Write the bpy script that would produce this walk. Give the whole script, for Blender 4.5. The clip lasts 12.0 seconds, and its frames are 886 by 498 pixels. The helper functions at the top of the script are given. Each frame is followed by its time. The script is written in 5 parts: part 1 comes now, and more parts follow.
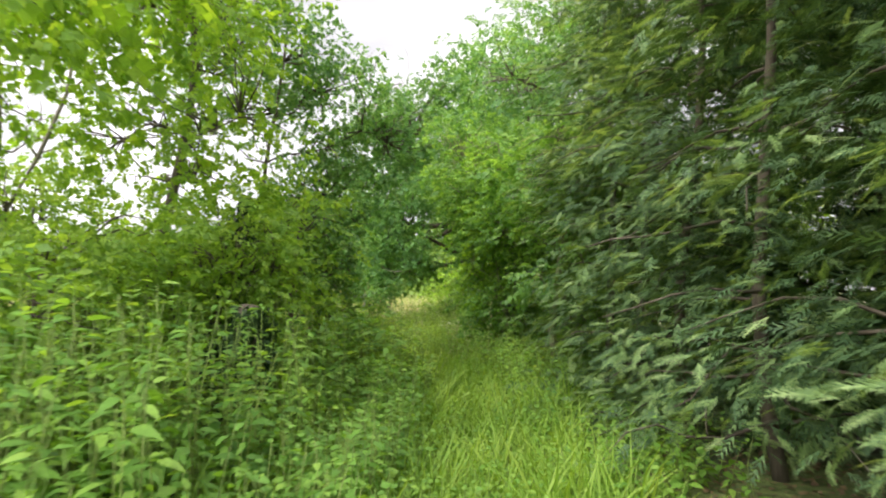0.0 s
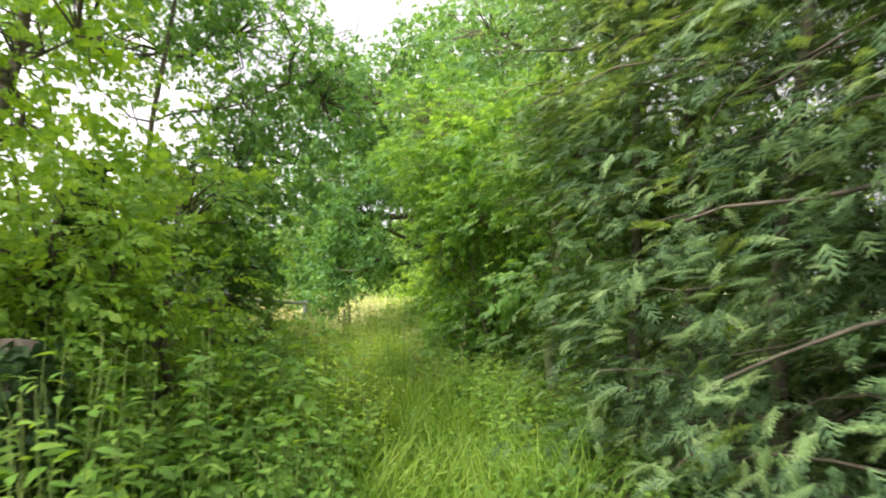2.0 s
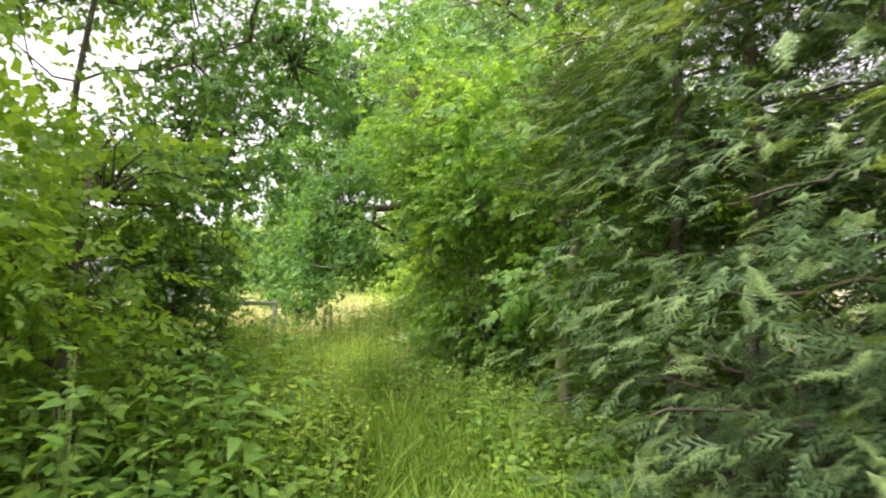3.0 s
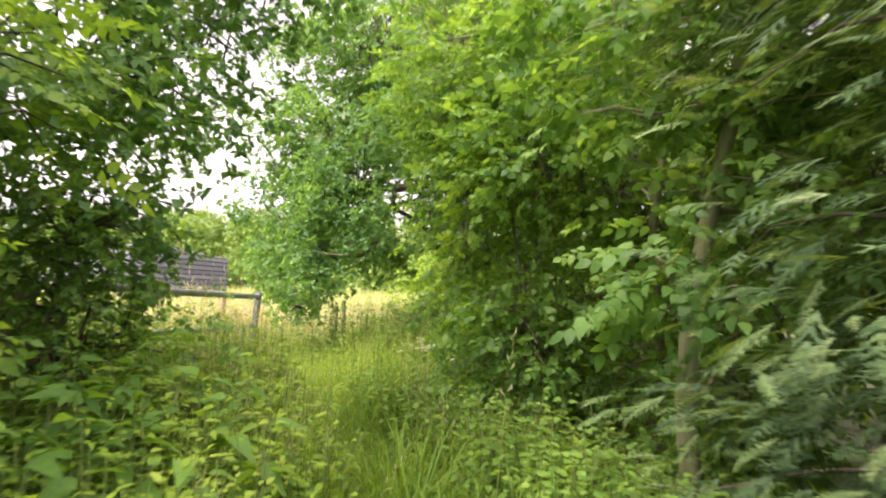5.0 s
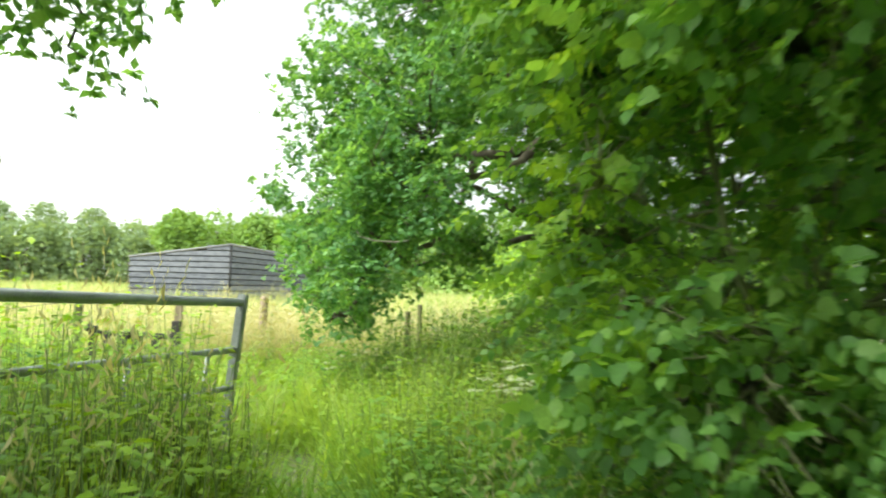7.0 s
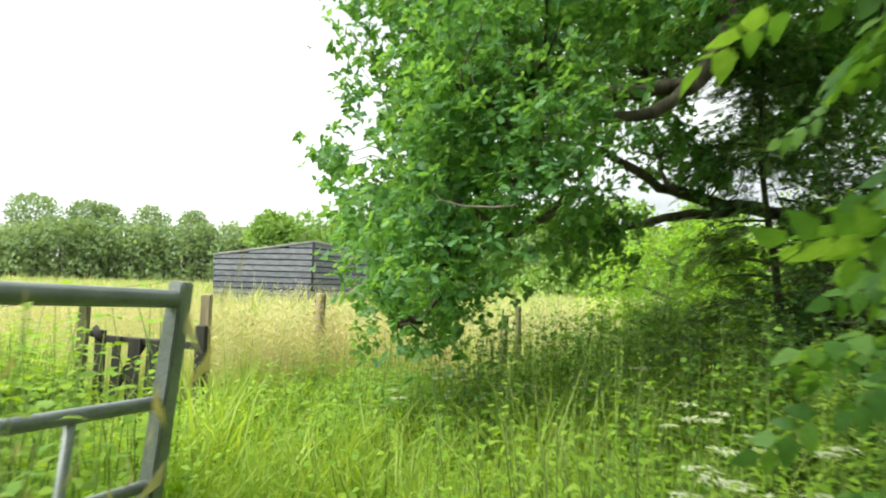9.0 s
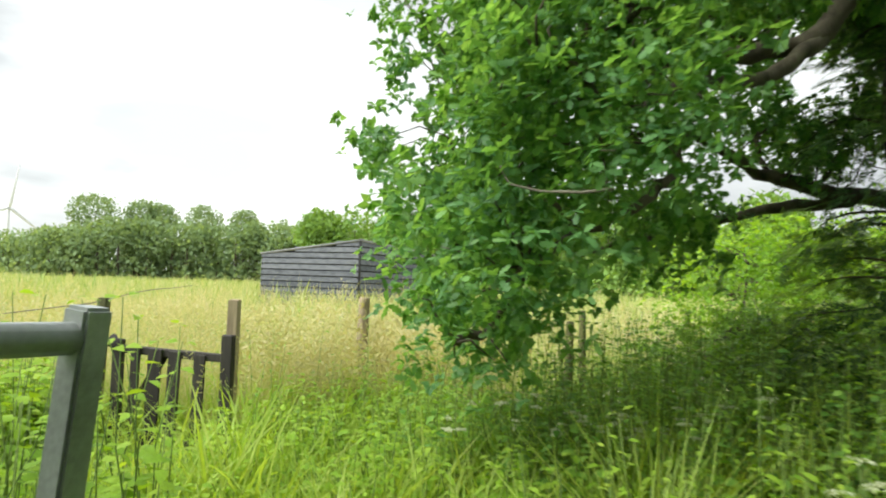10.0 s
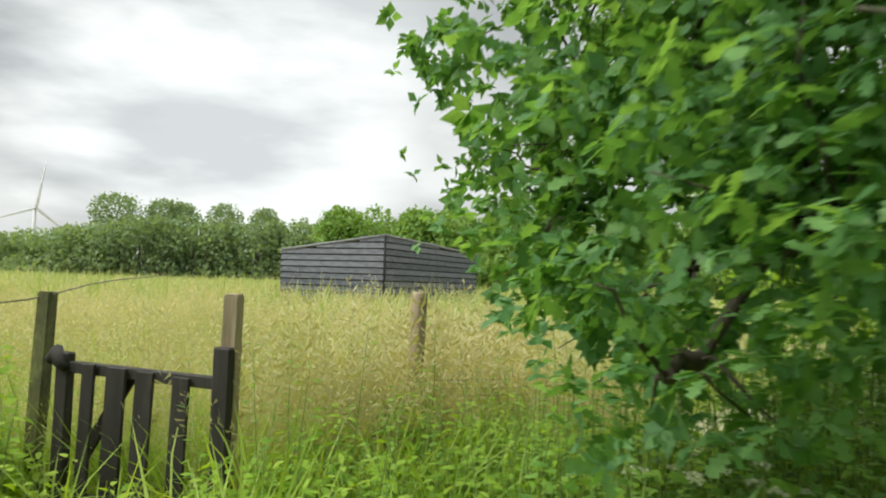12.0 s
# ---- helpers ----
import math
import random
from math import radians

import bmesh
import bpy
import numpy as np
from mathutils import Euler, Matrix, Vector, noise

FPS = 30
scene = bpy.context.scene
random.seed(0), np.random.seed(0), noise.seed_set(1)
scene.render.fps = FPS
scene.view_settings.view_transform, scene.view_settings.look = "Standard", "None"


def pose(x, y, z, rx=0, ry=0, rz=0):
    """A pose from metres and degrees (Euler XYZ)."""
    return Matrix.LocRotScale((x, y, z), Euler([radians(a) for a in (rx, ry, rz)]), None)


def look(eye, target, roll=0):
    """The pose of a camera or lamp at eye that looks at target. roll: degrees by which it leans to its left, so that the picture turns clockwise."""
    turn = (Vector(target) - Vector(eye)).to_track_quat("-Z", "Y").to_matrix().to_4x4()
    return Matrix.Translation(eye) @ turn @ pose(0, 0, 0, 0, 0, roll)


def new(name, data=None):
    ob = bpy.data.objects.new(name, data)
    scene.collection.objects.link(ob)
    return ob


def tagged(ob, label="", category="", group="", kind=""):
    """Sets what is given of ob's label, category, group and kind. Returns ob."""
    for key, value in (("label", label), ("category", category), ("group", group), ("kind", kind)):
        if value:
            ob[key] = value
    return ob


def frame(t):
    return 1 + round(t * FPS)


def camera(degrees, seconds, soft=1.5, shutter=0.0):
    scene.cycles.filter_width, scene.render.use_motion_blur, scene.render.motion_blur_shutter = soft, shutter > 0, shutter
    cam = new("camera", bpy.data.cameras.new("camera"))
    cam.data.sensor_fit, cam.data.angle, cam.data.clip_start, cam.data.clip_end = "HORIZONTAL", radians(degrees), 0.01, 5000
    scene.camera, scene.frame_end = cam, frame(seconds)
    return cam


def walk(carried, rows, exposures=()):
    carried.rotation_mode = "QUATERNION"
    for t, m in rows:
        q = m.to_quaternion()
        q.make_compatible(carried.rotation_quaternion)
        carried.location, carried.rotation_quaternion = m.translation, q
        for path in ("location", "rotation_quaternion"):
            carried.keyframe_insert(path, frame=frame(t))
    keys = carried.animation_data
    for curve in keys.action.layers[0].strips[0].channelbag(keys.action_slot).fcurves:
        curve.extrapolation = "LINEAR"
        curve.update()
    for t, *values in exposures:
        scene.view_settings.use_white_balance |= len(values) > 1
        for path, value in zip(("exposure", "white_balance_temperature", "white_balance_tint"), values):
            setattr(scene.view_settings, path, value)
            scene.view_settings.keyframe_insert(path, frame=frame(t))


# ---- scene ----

PATH = [
    (0, (0.453, -5.704, 1.458), (0.272, -3.722, 1.591), -0.1),
    (0.5, (0.425, -5.119, 1.485), (0.267, -3.134, 1.616), -0.2),
    (1, (0.41, -4.511, 1.524), (0.254, -2.526, 1.653), -0.2),
    (1.5, (0.423, -3.881, 1.536), (0.304, -1.893, 1.664), -0.3),
    (2, (0.384, -3.259, 1.564), (0.290, -1.269, 1.688), -0.5),
    (2.5, (0.353, -2.653, 1.578), (0.280, -0.660, 1.693), -0.6),
    (3, (0.3, -2.085, 1.586), (0.243, -0.092, 1.704), -0.1),
    (3.2, (0.291, -1.893, 1.591), (0.234, 0.100, 1.705), 0.0),
    (4.8, (0.162, -0.232, 1.537), (0.032, 1.76, 1.653), 1.8),
    (5, (0.145, 0.004, 1.523), (0.009, 1.996, 1.641), 1.5),
    (5.5, (0.119, 0.72, 1.535), (-0.056, 2.709, 1.647), 1.1),
    (6, (0.085, 1.48, 1.516), (-0.118, 3.466, 1.635), 1.7),
    (6.5, (0.036, 2.134, 1.514), (-0.218, 4.114, 1.633), 1.3),
    (7, (-0.062, 2.696, 1.507), (-0.483, 4.647, 1.625), 1.5),
    (7.5, (-0.189, 3.198, 1.492), (-0.773, 5.107, 1.605), 1.7),
    (7.7, (-0.259, 3.335, 1.49), (-0.859, 5.24, 1.595), 2.2),
    (9.3, (-0.882, 5.194, 1.439), (-1.597, 7.058, 1.554), 1.8),
    (9.5, (-0.945, 5.337, 1.446), (-1.693, 7.189, 1.556), 1.9),
    (10, (-1.186, 5.683, 1.488), (-1.995, 7.509, 1.593), 1.9),
    (10.5, (-1.494, 6.079, 1.452), (-2.336, 7.89, 1.555), 2.1),
    (11, (-1.791, 6.491, 1.456), (-2.647, 8.296, 1.557), 2.0),
    (11.5, (-2.052, 6.844, 1.455), (-2.915, 8.646, 1.556), 1.9),
    (12, (-2.349, 7.184, 1.402), (-3.212, 8.986, 1.503), 1.9),
]
cam = camera(68.0, 12.0, soft=2.0, shutter=0.5)
EXPOSURES = [(0.0, 1.05, 6550, 16), (1.5, 1.30, 6550, 17), (3.0, 1.42, 6600, 24), (5.0, 1.56, 6800, 34), (6.0, 1.47, 6750, 26), (7.0, 1.40, 6400, 3),
             (7.5, 1.30, 6400, 0), (9.5, 0.97, 6450, 4), (10.5, 0.64, 6500, 5), (11.2, 0.42, 6500, 5), (12.0, 0.32, 6500, 5)]
walk(cam, [(t, look(eye, target, roll)) for t, eye, target, roll in PATH], EXPOSURES)

# ---- light: overcast sky, bright where the cloud is thin ----
SUN_AZ, SUN_EL = radians(135), radians(50)      # to the left of +y, above the horizon
GAP_WAY = Vector((-math.sin(radians(41)) * math.cos(radians(15)), math.cos(radians(41)) * math.cos(radians(15)), math.sin(radians(15))))   # where the cloud is thin
SUN_WAY = Vector((-math.sin(SUN_AZ) * math.cos(SUN_EL), math.cos(SUN_AZ) * math.cos(SUN_EL), math.sin(SUN_EL)))


def make_world():
    w = bpy.data.worlds.new("sky")
    scene.world = w
    w.use_nodes = True
    nt = w.node_tree
    nt.nodes.clear()
    out = nt.nodes.new("ShaderNodeOutputWorld")
    bg = nt.nodes.new("ShaderNodeBackground")
    sky = nt.nodes.new("ShaderNodeTexSky")
    sky.sky_type, sky.sun_disc = "NISHITA", False
    sky.sun_elevation, sky.sun_rotation = SUN_EL, -SUN_AZ
    tc = nt.nodes.new("ShaderNodeTexCoord")
    stretch = nt.nodes.new("ShaderNodeMapping")
    stretch.inputs["Scale"].default_value = (1.0, 1.0, 3.2)
    stretch.inputs["Location"].default_value = (0.37, 0.11, 0.2)
    clouds = nt.nodes.new("ShaderNodeTexNoise")
    clouds.inputs["Scale"].default_value = 2.3
    clouds.inputs["Detail"].default_value = 5.0
    clouds.inputs["Roughness"].default_value = 0.5
    ramp = nt.nodes.new("ShaderNodeValToRGB")
    ramp.color_ramp.elements[0].position, ramp.color_ramp.elements[0].color = 0.40, (5.5, 5.6, 5.75, 1)
    ramp.color_ramp.elements[1].position, ramp.color_ramp.elements[1].color = 0.66, (10.2, 10.2, 10.2, 1)
    dot = nt.nodes.new("ShaderNodeVectorMath")
    dot.operation = "DOT_PRODUCT"
    dot.inputs[1].default_value = GAP_WAY
    glow = nt.nodes.new("ShaderNodeMapRange")
    glow.inputs["From Min"].default_value, glow.inputs["From Max"].default_value = 0.955, 0.985
    glow.inputs["To Min"].default_value, glow.inputs["To Max"].default_value = 1.0, 1.45
    wisp = nt.nodes.new("ShaderNodeVectorMath")
    wisp.operation = "MULTIPLY_ADD"
    wisp.inputs[1].default_value = (0.5, 0.5, 0.3)
    lit = nt.nodes.new("ShaderNodeVectorMath")
    lit.operation = "SCALE"
    mix = nt.nodes.new("ShaderNodeMixRGB")
    mix.inputs["Fac"].default_value = 0.93
    L = nt.links.new
    L(tc.outputs["Generated"], stretch.inputs["Vector"])
    L(stretch.outputs["Vector"], clouds.inputs["Vector"])
    L(clouds.outputs["Fac"], ramp.inputs["Fac"])
    L(clouds.outputs["Color"], wisp.inputs[0])
    L(tc.outputs["Generated"], wisp.inputs[2])
    soft = nt.nodes.new("ShaderNodeVectorMath")
    soft.operation = "SUBTRACT"
    soft.inputs[1].default_value = (0.25, 0.25, 0.15)
    L(wisp.outputs["Vector"], soft.inputs[0])
    unit = nt.nodes.new("ShaderNodeVectorMath")
    unit.operation = "NORMALIZE"
    L(soft.outputs["Vector"], unit.inputs[0])
    L(unit.outputs["Vector"], dot.inputs[0])
    L(dot.outputs["Value"], glow.inputs["Value"])
    height = nt.nodes.new("ShaderNodeSeparateXYZ")
    L(tc.outputs["Generated"], height.inputs["Vector"])
    dome = nt.nodes.new("ShaderNodeMapRange")       # an overcast sky is brighter overhead than low down
    dome.inputs["From Min"].default_value, dome.inputs["From Max"].default_value = 0.42, 1.0
    dome.inputs["To Min"].default_value, dome.inputs["To Max"].default_value = 1.0, 2.8
    L(height.outputs["Z"], dome.inputs["Value"])
    both = nt.nodes.new("ShaderNodeMath")
    both.operation = "MULTIPLY"
    L(dome.outputs["Result"], both.inputs[0])
    L(glow.outputs["Result"], both.inputs[1])
    L(ramp.outputs["Color"], lit.inputs[0])
    L(both.outputs["Value"], lit.inputs["Scale"])
    L(sky.outputs["Color"], mix.inputs["Color1"])
    L(lit.outputs["Vector"], mix.inputs["Color2"])
    L(mix.outputs["Color"], bg.inputs["Color"])
    bg.inputs["Strength"].default_value = 0.076
    L(bg.outputs["Background"], out.inputs["Surface"])


make_world()
sun_lamp = bpy.data.lights.new("sun", "SUN")
sun_lamp.energy, sun_lamp.angle, sun_lamp.color = 2.8, radians(45), (1.0, 0.97, 0.90)
sun = new("sun", sun_lamp)
sun.matrix_world = look(SUN_WAY * 50, (0, 0, 0))


# ---- materials ----
def ramp_node(nt, stops):
    r = nt.nodes.new("ShaderNodeValToRGB")
    e = r.color_ramp.elements
    while len(e) < len(stops):
        e.new(0.5)
    for el, (p, c) in zip(e, stops):
        el.position, el.color = p, (*c, 1)
    return r


def leaf_material(name, dark, mid, light, through_part=0.35, rough=0.5, patch=1.2):
    """Leaves and blades: each its own tone, light coming through, patches over a metre or so."""
    m = bpy.data.materials.new(name)
    m.use_nodes = True
    nt = m.node_tree
    bsdf = nt.nodes["Principled BSDF"]
    out = nt.nodes["Material Output"]
    geo = nt.nodes.new("ShaderNodeNewGeometry")
    tc = nt.nodes.new("ShaderNodeTexCoord")
    n = nt.nodes.new("ShaderNodeTexNoise")
    n.inputs["Scale"].default_value, n.inputs["Detail"].default_value = patch, 3.0
    add = nt.nodes.new("ShaderNodeMath")
    add.operation = "MULTIPLY_ADD"
    add.inputs[1].default_value = 0.55
    half = nt.nodes.new("ShaderNodeMath")
    half.operation = "MULTIPLY_ADD"
    half.inputs[1].default_value, half.inputs[2].default_value = 1.3, -0.43
    L = nt.links.new
    L(tc.outputs["Object"], n.inputs["Vector"])
    L(n.outputs["Fac"], half.inputs[0])
    L(geo.outputs["Random Per Island"], add.inputs[0])
    L(half.outputs["Value"], add.inputs[2])
    r = ramp_node(nt, [(0.0, dark), (0.5, mid), (1.0, light)])
    L(add.outputs["Value"], r.inputs["Fac"])
    fine = nt.nodes.new("ShaderNodeTexNoise")
    fine.inputs["Scale"].default_value = 60.0
    L(tc.outputs["Object"], fine.inputs["Vector"])
    fr = nt.nodes.new("ShaderNodeMapRange")
    fr.inputs["To Min"].default_value, fr.inputs["To Max"].default_value = 0.75, 1.25
    L(fine.outputs["Fac"], fr.inputs["Value"])
    sc = nt.nodes.new("ShaderNodeVectorMath")
    sc.operation = "SCALE"
    L(r.outputs["Color"], sc.inputs[0])
    L(fr.outputs["Result"], sc.inputs["Scale"])
    L(sc.outputs["Vector"], bsdf.inputs["Base Color"])
    bsdf.inputs["Roughness"].default_value = rough
    bsdf.inputs["Specular IOR Level"].default_value = 0.22
    tr = nt.nodes.new("ShaderNodeBsdfTranslucent")
    warm = nt.nodes.new("ShaderNodeMixRGB")
    warm.blend_type = "MULTIPLY"
    warm.inputs["Fac"].default_value = 1.0
    warm.inputs["Color2"].default_value = (1.6, 1.45, 0.5, 1)
    L(sc.outputs["Vector"], warm.inputs["Color1"])
    L(warm.outputs["Color"], tr.inputs["Color"])
    mx = nt.nodes.new("ShaderNodeMixShader")
    mx.inputs["Fac"].default_value = through_part
    L(bsdf.outputs["BSDF"], mx.inputs[1])
    L(tr.outputs["BSDF"], mx.inputs[2])
    L(mx.outputs["Shader"], out.inputs["Surface"])
    return m


def rough_material(name, stops, scale=8.0, stretch=(1, 1, 1), rough=0.85, bump=0.4, metal=0.0, fine=60.0, per_piece=0.0, dist=0.01):
    """Bark, wood, metal, soil: two scales of tone and a relief."""
    m = bpy.data.materials.new(name)
    m.use_nodes = True
    nt = m.node_tree
    bsdf = nt.nodes["Principled BSDF"]
    tc = nt.nodes.new("ShaderNodeTexCoord")
    mp = nt.nodes.new("ShaderNodeMapping")
    mp.inputs["Scale"].default_value = stretch
    a = nt.nodes.new("ShaderNodeTexNoise")
    a.inputs["Scale"].default_value, a.inputs["Detail"].default_value = scale, 6.0
    b = nt.nodes.new("ShaderNodeTexNoise")
    b.inputs["Scale"].default_value, b.inputs["Detail"].default_value = fine, 4.0
    mix = nt.nodes.new("ShaderNodeMath")
    mix.operation = "MULTIPLY_ADD"
    mix.inputs[1].default_value = 0.4
    L = nt.links.new
    L(tc.outputs["Object"], mp.inputs["Vector"])
    L(mp.outputs["Vector"], a.inputs["Vector"])
    L(mp.outputs["Vector"], b.inputs["Vector"])
    sub = nt.nodes.new("ShaderNodeMath")
    sub.operation = "MULTIPLY_ADD"
    sub.inputs[1].default_value, sub.inputs[2].default_value = 1.0, -0.2
    L(a.outputs["Fac"], sub.inputs[0])
    L(b.outputs["Fac"], mix.inputs[0])
    L(sub.outputs["Value"], mix.inputs[2])
    r = ramp_node(nt, stops)
    if per_piece:
        info = nt.nodes.new("ShaderNodeObjectInfo")
        pp = nt.nodes.new("ShaderNodeMath")
        pp.operation = "MULTIPLY_ADD"
        pp.inputs[1].default_value = per_piece
        L(info.outputs["Random"], pp.inputs[0])
        L(mix.outputs["Value"], pp.inputs[2])
        L(pp.outputs["Value"], r.inputs["Fac"])
    else:
        L(mix.outputs["Value"], r.inputs["Fac"])
    L(r.outputs["Color"], bsdf.inputs["Base Color"])
    bsdf.inputs["Roughness"].default_value = rough
    bsdf.inputs["Metallic"].default_value = metal
    bp = nt.nodes.new("ShaderNodeBump")
    bp.inputs["Strength"].default_value, bp.inputs["Distance"].default_value = bump, dist
    L(mix.outputs["Value"], bp.inputs["Height"])
    L(bp.outputs["Normal"], bsdf.inputs["Normal"])
    return m


M_CYPRESS = leaf_material("cypress_foliage", (0.03, 0.068, 0.034), (0.075, 0.148, 0.06), (0.18, 0.285, 0.11), 0.28, 0.55, 1.9)
# paler than the foliage: light caught by the tips is painted in
M_CYPTIP = leaf_material("cypress_lit_fresh_tip", (0.085, 0.165, 0.06), (0.185, 0.30, 0.105), (0.37, 0.48, 0.22), 0.38, 0.45, 1.9)
M_NETTLE = leaf_material("nettle_leaf", (0.06, 0.155, 0.028), (0.145, 0.30, 0.05), (0.31, 0.48, 0.09), 0.42, 0.5, 1.5)
M_HAZEL = leaf_material("hazel_leaf", (0.058, 0.148, 0.04), (0.135, 0.285, 0.065), (0.31, 0.50, 0.12), 0.5, 0.42, 0.9)
M_OAK = leaf_material("oak_leaf", (0.062, 0.16, 0.06), (0.138, 0.295, 0.105), (0.27, 0.46, 0.17), 0.47, 0.38, 0.9)
M_MAPLE = leaf_material("field_maple_leaf", (0.09, 0.20, 0.02), (0.20, 0.37, 0.045), (0.36, 0.52, 0.075), 0.5, 0.5, 0.8)
M_HEDGE = leaf_material("hedge_leaf", (0.09, 0.20, 0.035), (0.21, 0.37, 0.065), (0.36, 0.52, 0.10), 0.5, 0.5, 1.0)
M_IVY = leaf_material("ivy_leaf", (0.012, 0.032, 0.012), (0.028, 0.065, 0.02), (0.06, 0.12, 0.035), 0.15, 0.55, 1.5)
M_HOLLY = leaf_material("evergreen_leaf", (0.03, 0.08, 0.025), (0.075, 0.16, 0.045), (0.14, 0.27, 0.08), 0.25, 0.5, 1.5)
M_BRAMBLE = leaf_material("bramble_leaf", (0.08, 0.19, 0.04), (0.20, 0.375, 0.07), (0.36, 0.54, 0.115), 0.45, 0.5, 1.5)
M_GRASS = leaf_material("lane_grass", (0.105, 0.215, 0.03), (0.225, 0.385, 0.058), (0.38, 0.51, 0.11), 0.42, 0.55, 0.9)
M_TALL = leaf_material("tall_grass", (0.165, 0.295, 0.045), (0.31, 0.45, 0.08), (0.47, 0.54, 0.16), 0.42, 0.55, 0.7)
M_MEADOW = leaf_material("meadow_grass", (0.145, 0.28, 0.06), (0.33, 0.405, 0.15), (0.56, 0.53, 0.32), 0.3, 0.6, 0.35)
M_SEED = leaf_material("seed_head", (0.36, 0.37, 0.20), (0.51, 0.485, 0.29), (0.65, 0.595, 0.41), 0.3, 0.7, 0.5)
M_FLOWER = leaf_material("umbel_flower", (0.42, 0.47, 0.28), (0.56, 0.60, 0.42), (0.70, 0.72, 0.58), 0.25, 0.7, 3.0)
M_STEM = leaf_material("green_stem", (0.09, 0.15, 0.035), (0.16, 0.24, 0.055), (0.26, 0.34, 0.09), 0.15, 0.6, 3.0)
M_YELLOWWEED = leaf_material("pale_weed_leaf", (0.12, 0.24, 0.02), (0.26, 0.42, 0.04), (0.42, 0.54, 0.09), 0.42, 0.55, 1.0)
# distance haze is mixed into this leaf colour, paler and greyer than near leaves
M_FARHAZED = leaf_material("hazed_far_wood_leaf", (0.16, 0.235, 0.125), (0.21, 0.30, 0.16), (0.27, 0.365, 0.20), 0.35, 0.7, 0.05)
M_FARLIME = leaf_material("far_bright_leaf", (0.13, 0.24, 0.06), (0.20, 0.33, 0.085), (0.29, 0.43, 0.13), 0.3, 0.7, 0.1)
M_BARK = rough_material("bark", [(0.2, (0.035, 0.028, 0.02)), (0.55, (0.11, 0.09, 0.065)), (0.85, (0.20, 0.18, 0.13))], 9, (1, 1, 0.25), 0.9, 0.8)
M_BARKGREEN = rough_material("mossy_bark", [(0.2, (0.10, 0.10, 0.05)), (0.55, (0.21, 0.23, 0.11)), (0.85, (0.34, 0.35, 0.21))], 9, (1, 1, 0.25), 0.9, 0.8)
M_DEADWOOD = rough_material("dead_wood", [(0.2, (0.12, 0.10, 0.08)), (0.6, (0.24, 0.21, 0.17)), (0.9, (0.36, 0.33, 0.28))], 12, (1, 1, 0.3), 0.9, 0.4)
M_GALV = rough_material("galvanised_steel", [(0.15, (0.16, 0.17, 0.17)), (0.5, (0.33, 0.35, 0.35)), (0.85, (0.48, 0.50, 0.50))], 6, (1, 1, 1), 0.5, 0.15, 0.55, 90, dist=0.002)
M_POST = rough_material("weathered_post_wood", [(0.15, (0.17, 0.13, 0.08)), (0.5, (0.38, 0.30, 0.20)), (0.85, (0.54, 0.44, 0.32))], 10, (1, 1, 0.12), 0.85, 0.6, dist=0.006)
M_MOSSPOST = rough_material("mossy_post_wood", [(0.2, (0.05, 0.05, 0.025)), (0.5, (0.12, 0.12, 0.05)), (0.75, (0.22, 0.23, 0.08)), (0.9, (0.36, 0.33, 0.22))], 12, (1, 1, 0.5), 0.9, 0.7, dist=0.008)
M_DARKWOOD = rough_material("dark_gate_wood", [(0.15, (0.012, 0.010, 0.009)), (0.55, (0.035, 0.030, 0.026)), (0.9, (0.09, 0.08, 0.065))], 12, (1, 1, 0.15), 0.8, 0.5, dist=0.005)
M_BOARD = rough_material("black_stained_board", [(0.15, (0.028, 0.033, 0.043)), (0.5, (0.06, 0.068, 0.085)), (0.9, (0.14, 0.15, 0.175))], 3, (1, 1, 3), 0.55, 0.4, per_piece=0.35, fine=25, dist=0.01)
# near-black, for the walls behind the boards, the corner post and the back
M_BOARDDARK = rough_material("shed_near_black_wood", [(0.2, (0.008, 0.008, 0.009)), (0.8, (0.02, 0.02, 0.022))], 4)
M_CAP = rough_material("weathered_capping", [(0.2, (0.14, 0.14, 0.15)), (0.8, (0.30, 0.30, 0.32))], 4, rough=0.7)
M_WIRE = rough_material("rusty_wire", [(0.2, (0.10, 0.08, 0.06)), (0.8, (0.25, 0.22, 0.19))], 40, rough=0.6, metal=0.5)
M_TURBINE = rough_material("turbine_paint", [(0.2, (0.50, 0.52, 0.54)), (0.8, (0.62, 0.64, 0.66))], 0.2, rough=0.5, bump=0.05)
M_LITTER = leaf_material("leaf_litter", (0.09, 0.06, 0.035), (0.18, 0.13, 0.07), (0.32, 0.25, 0.14), 0.1, 0.8, 2.0)


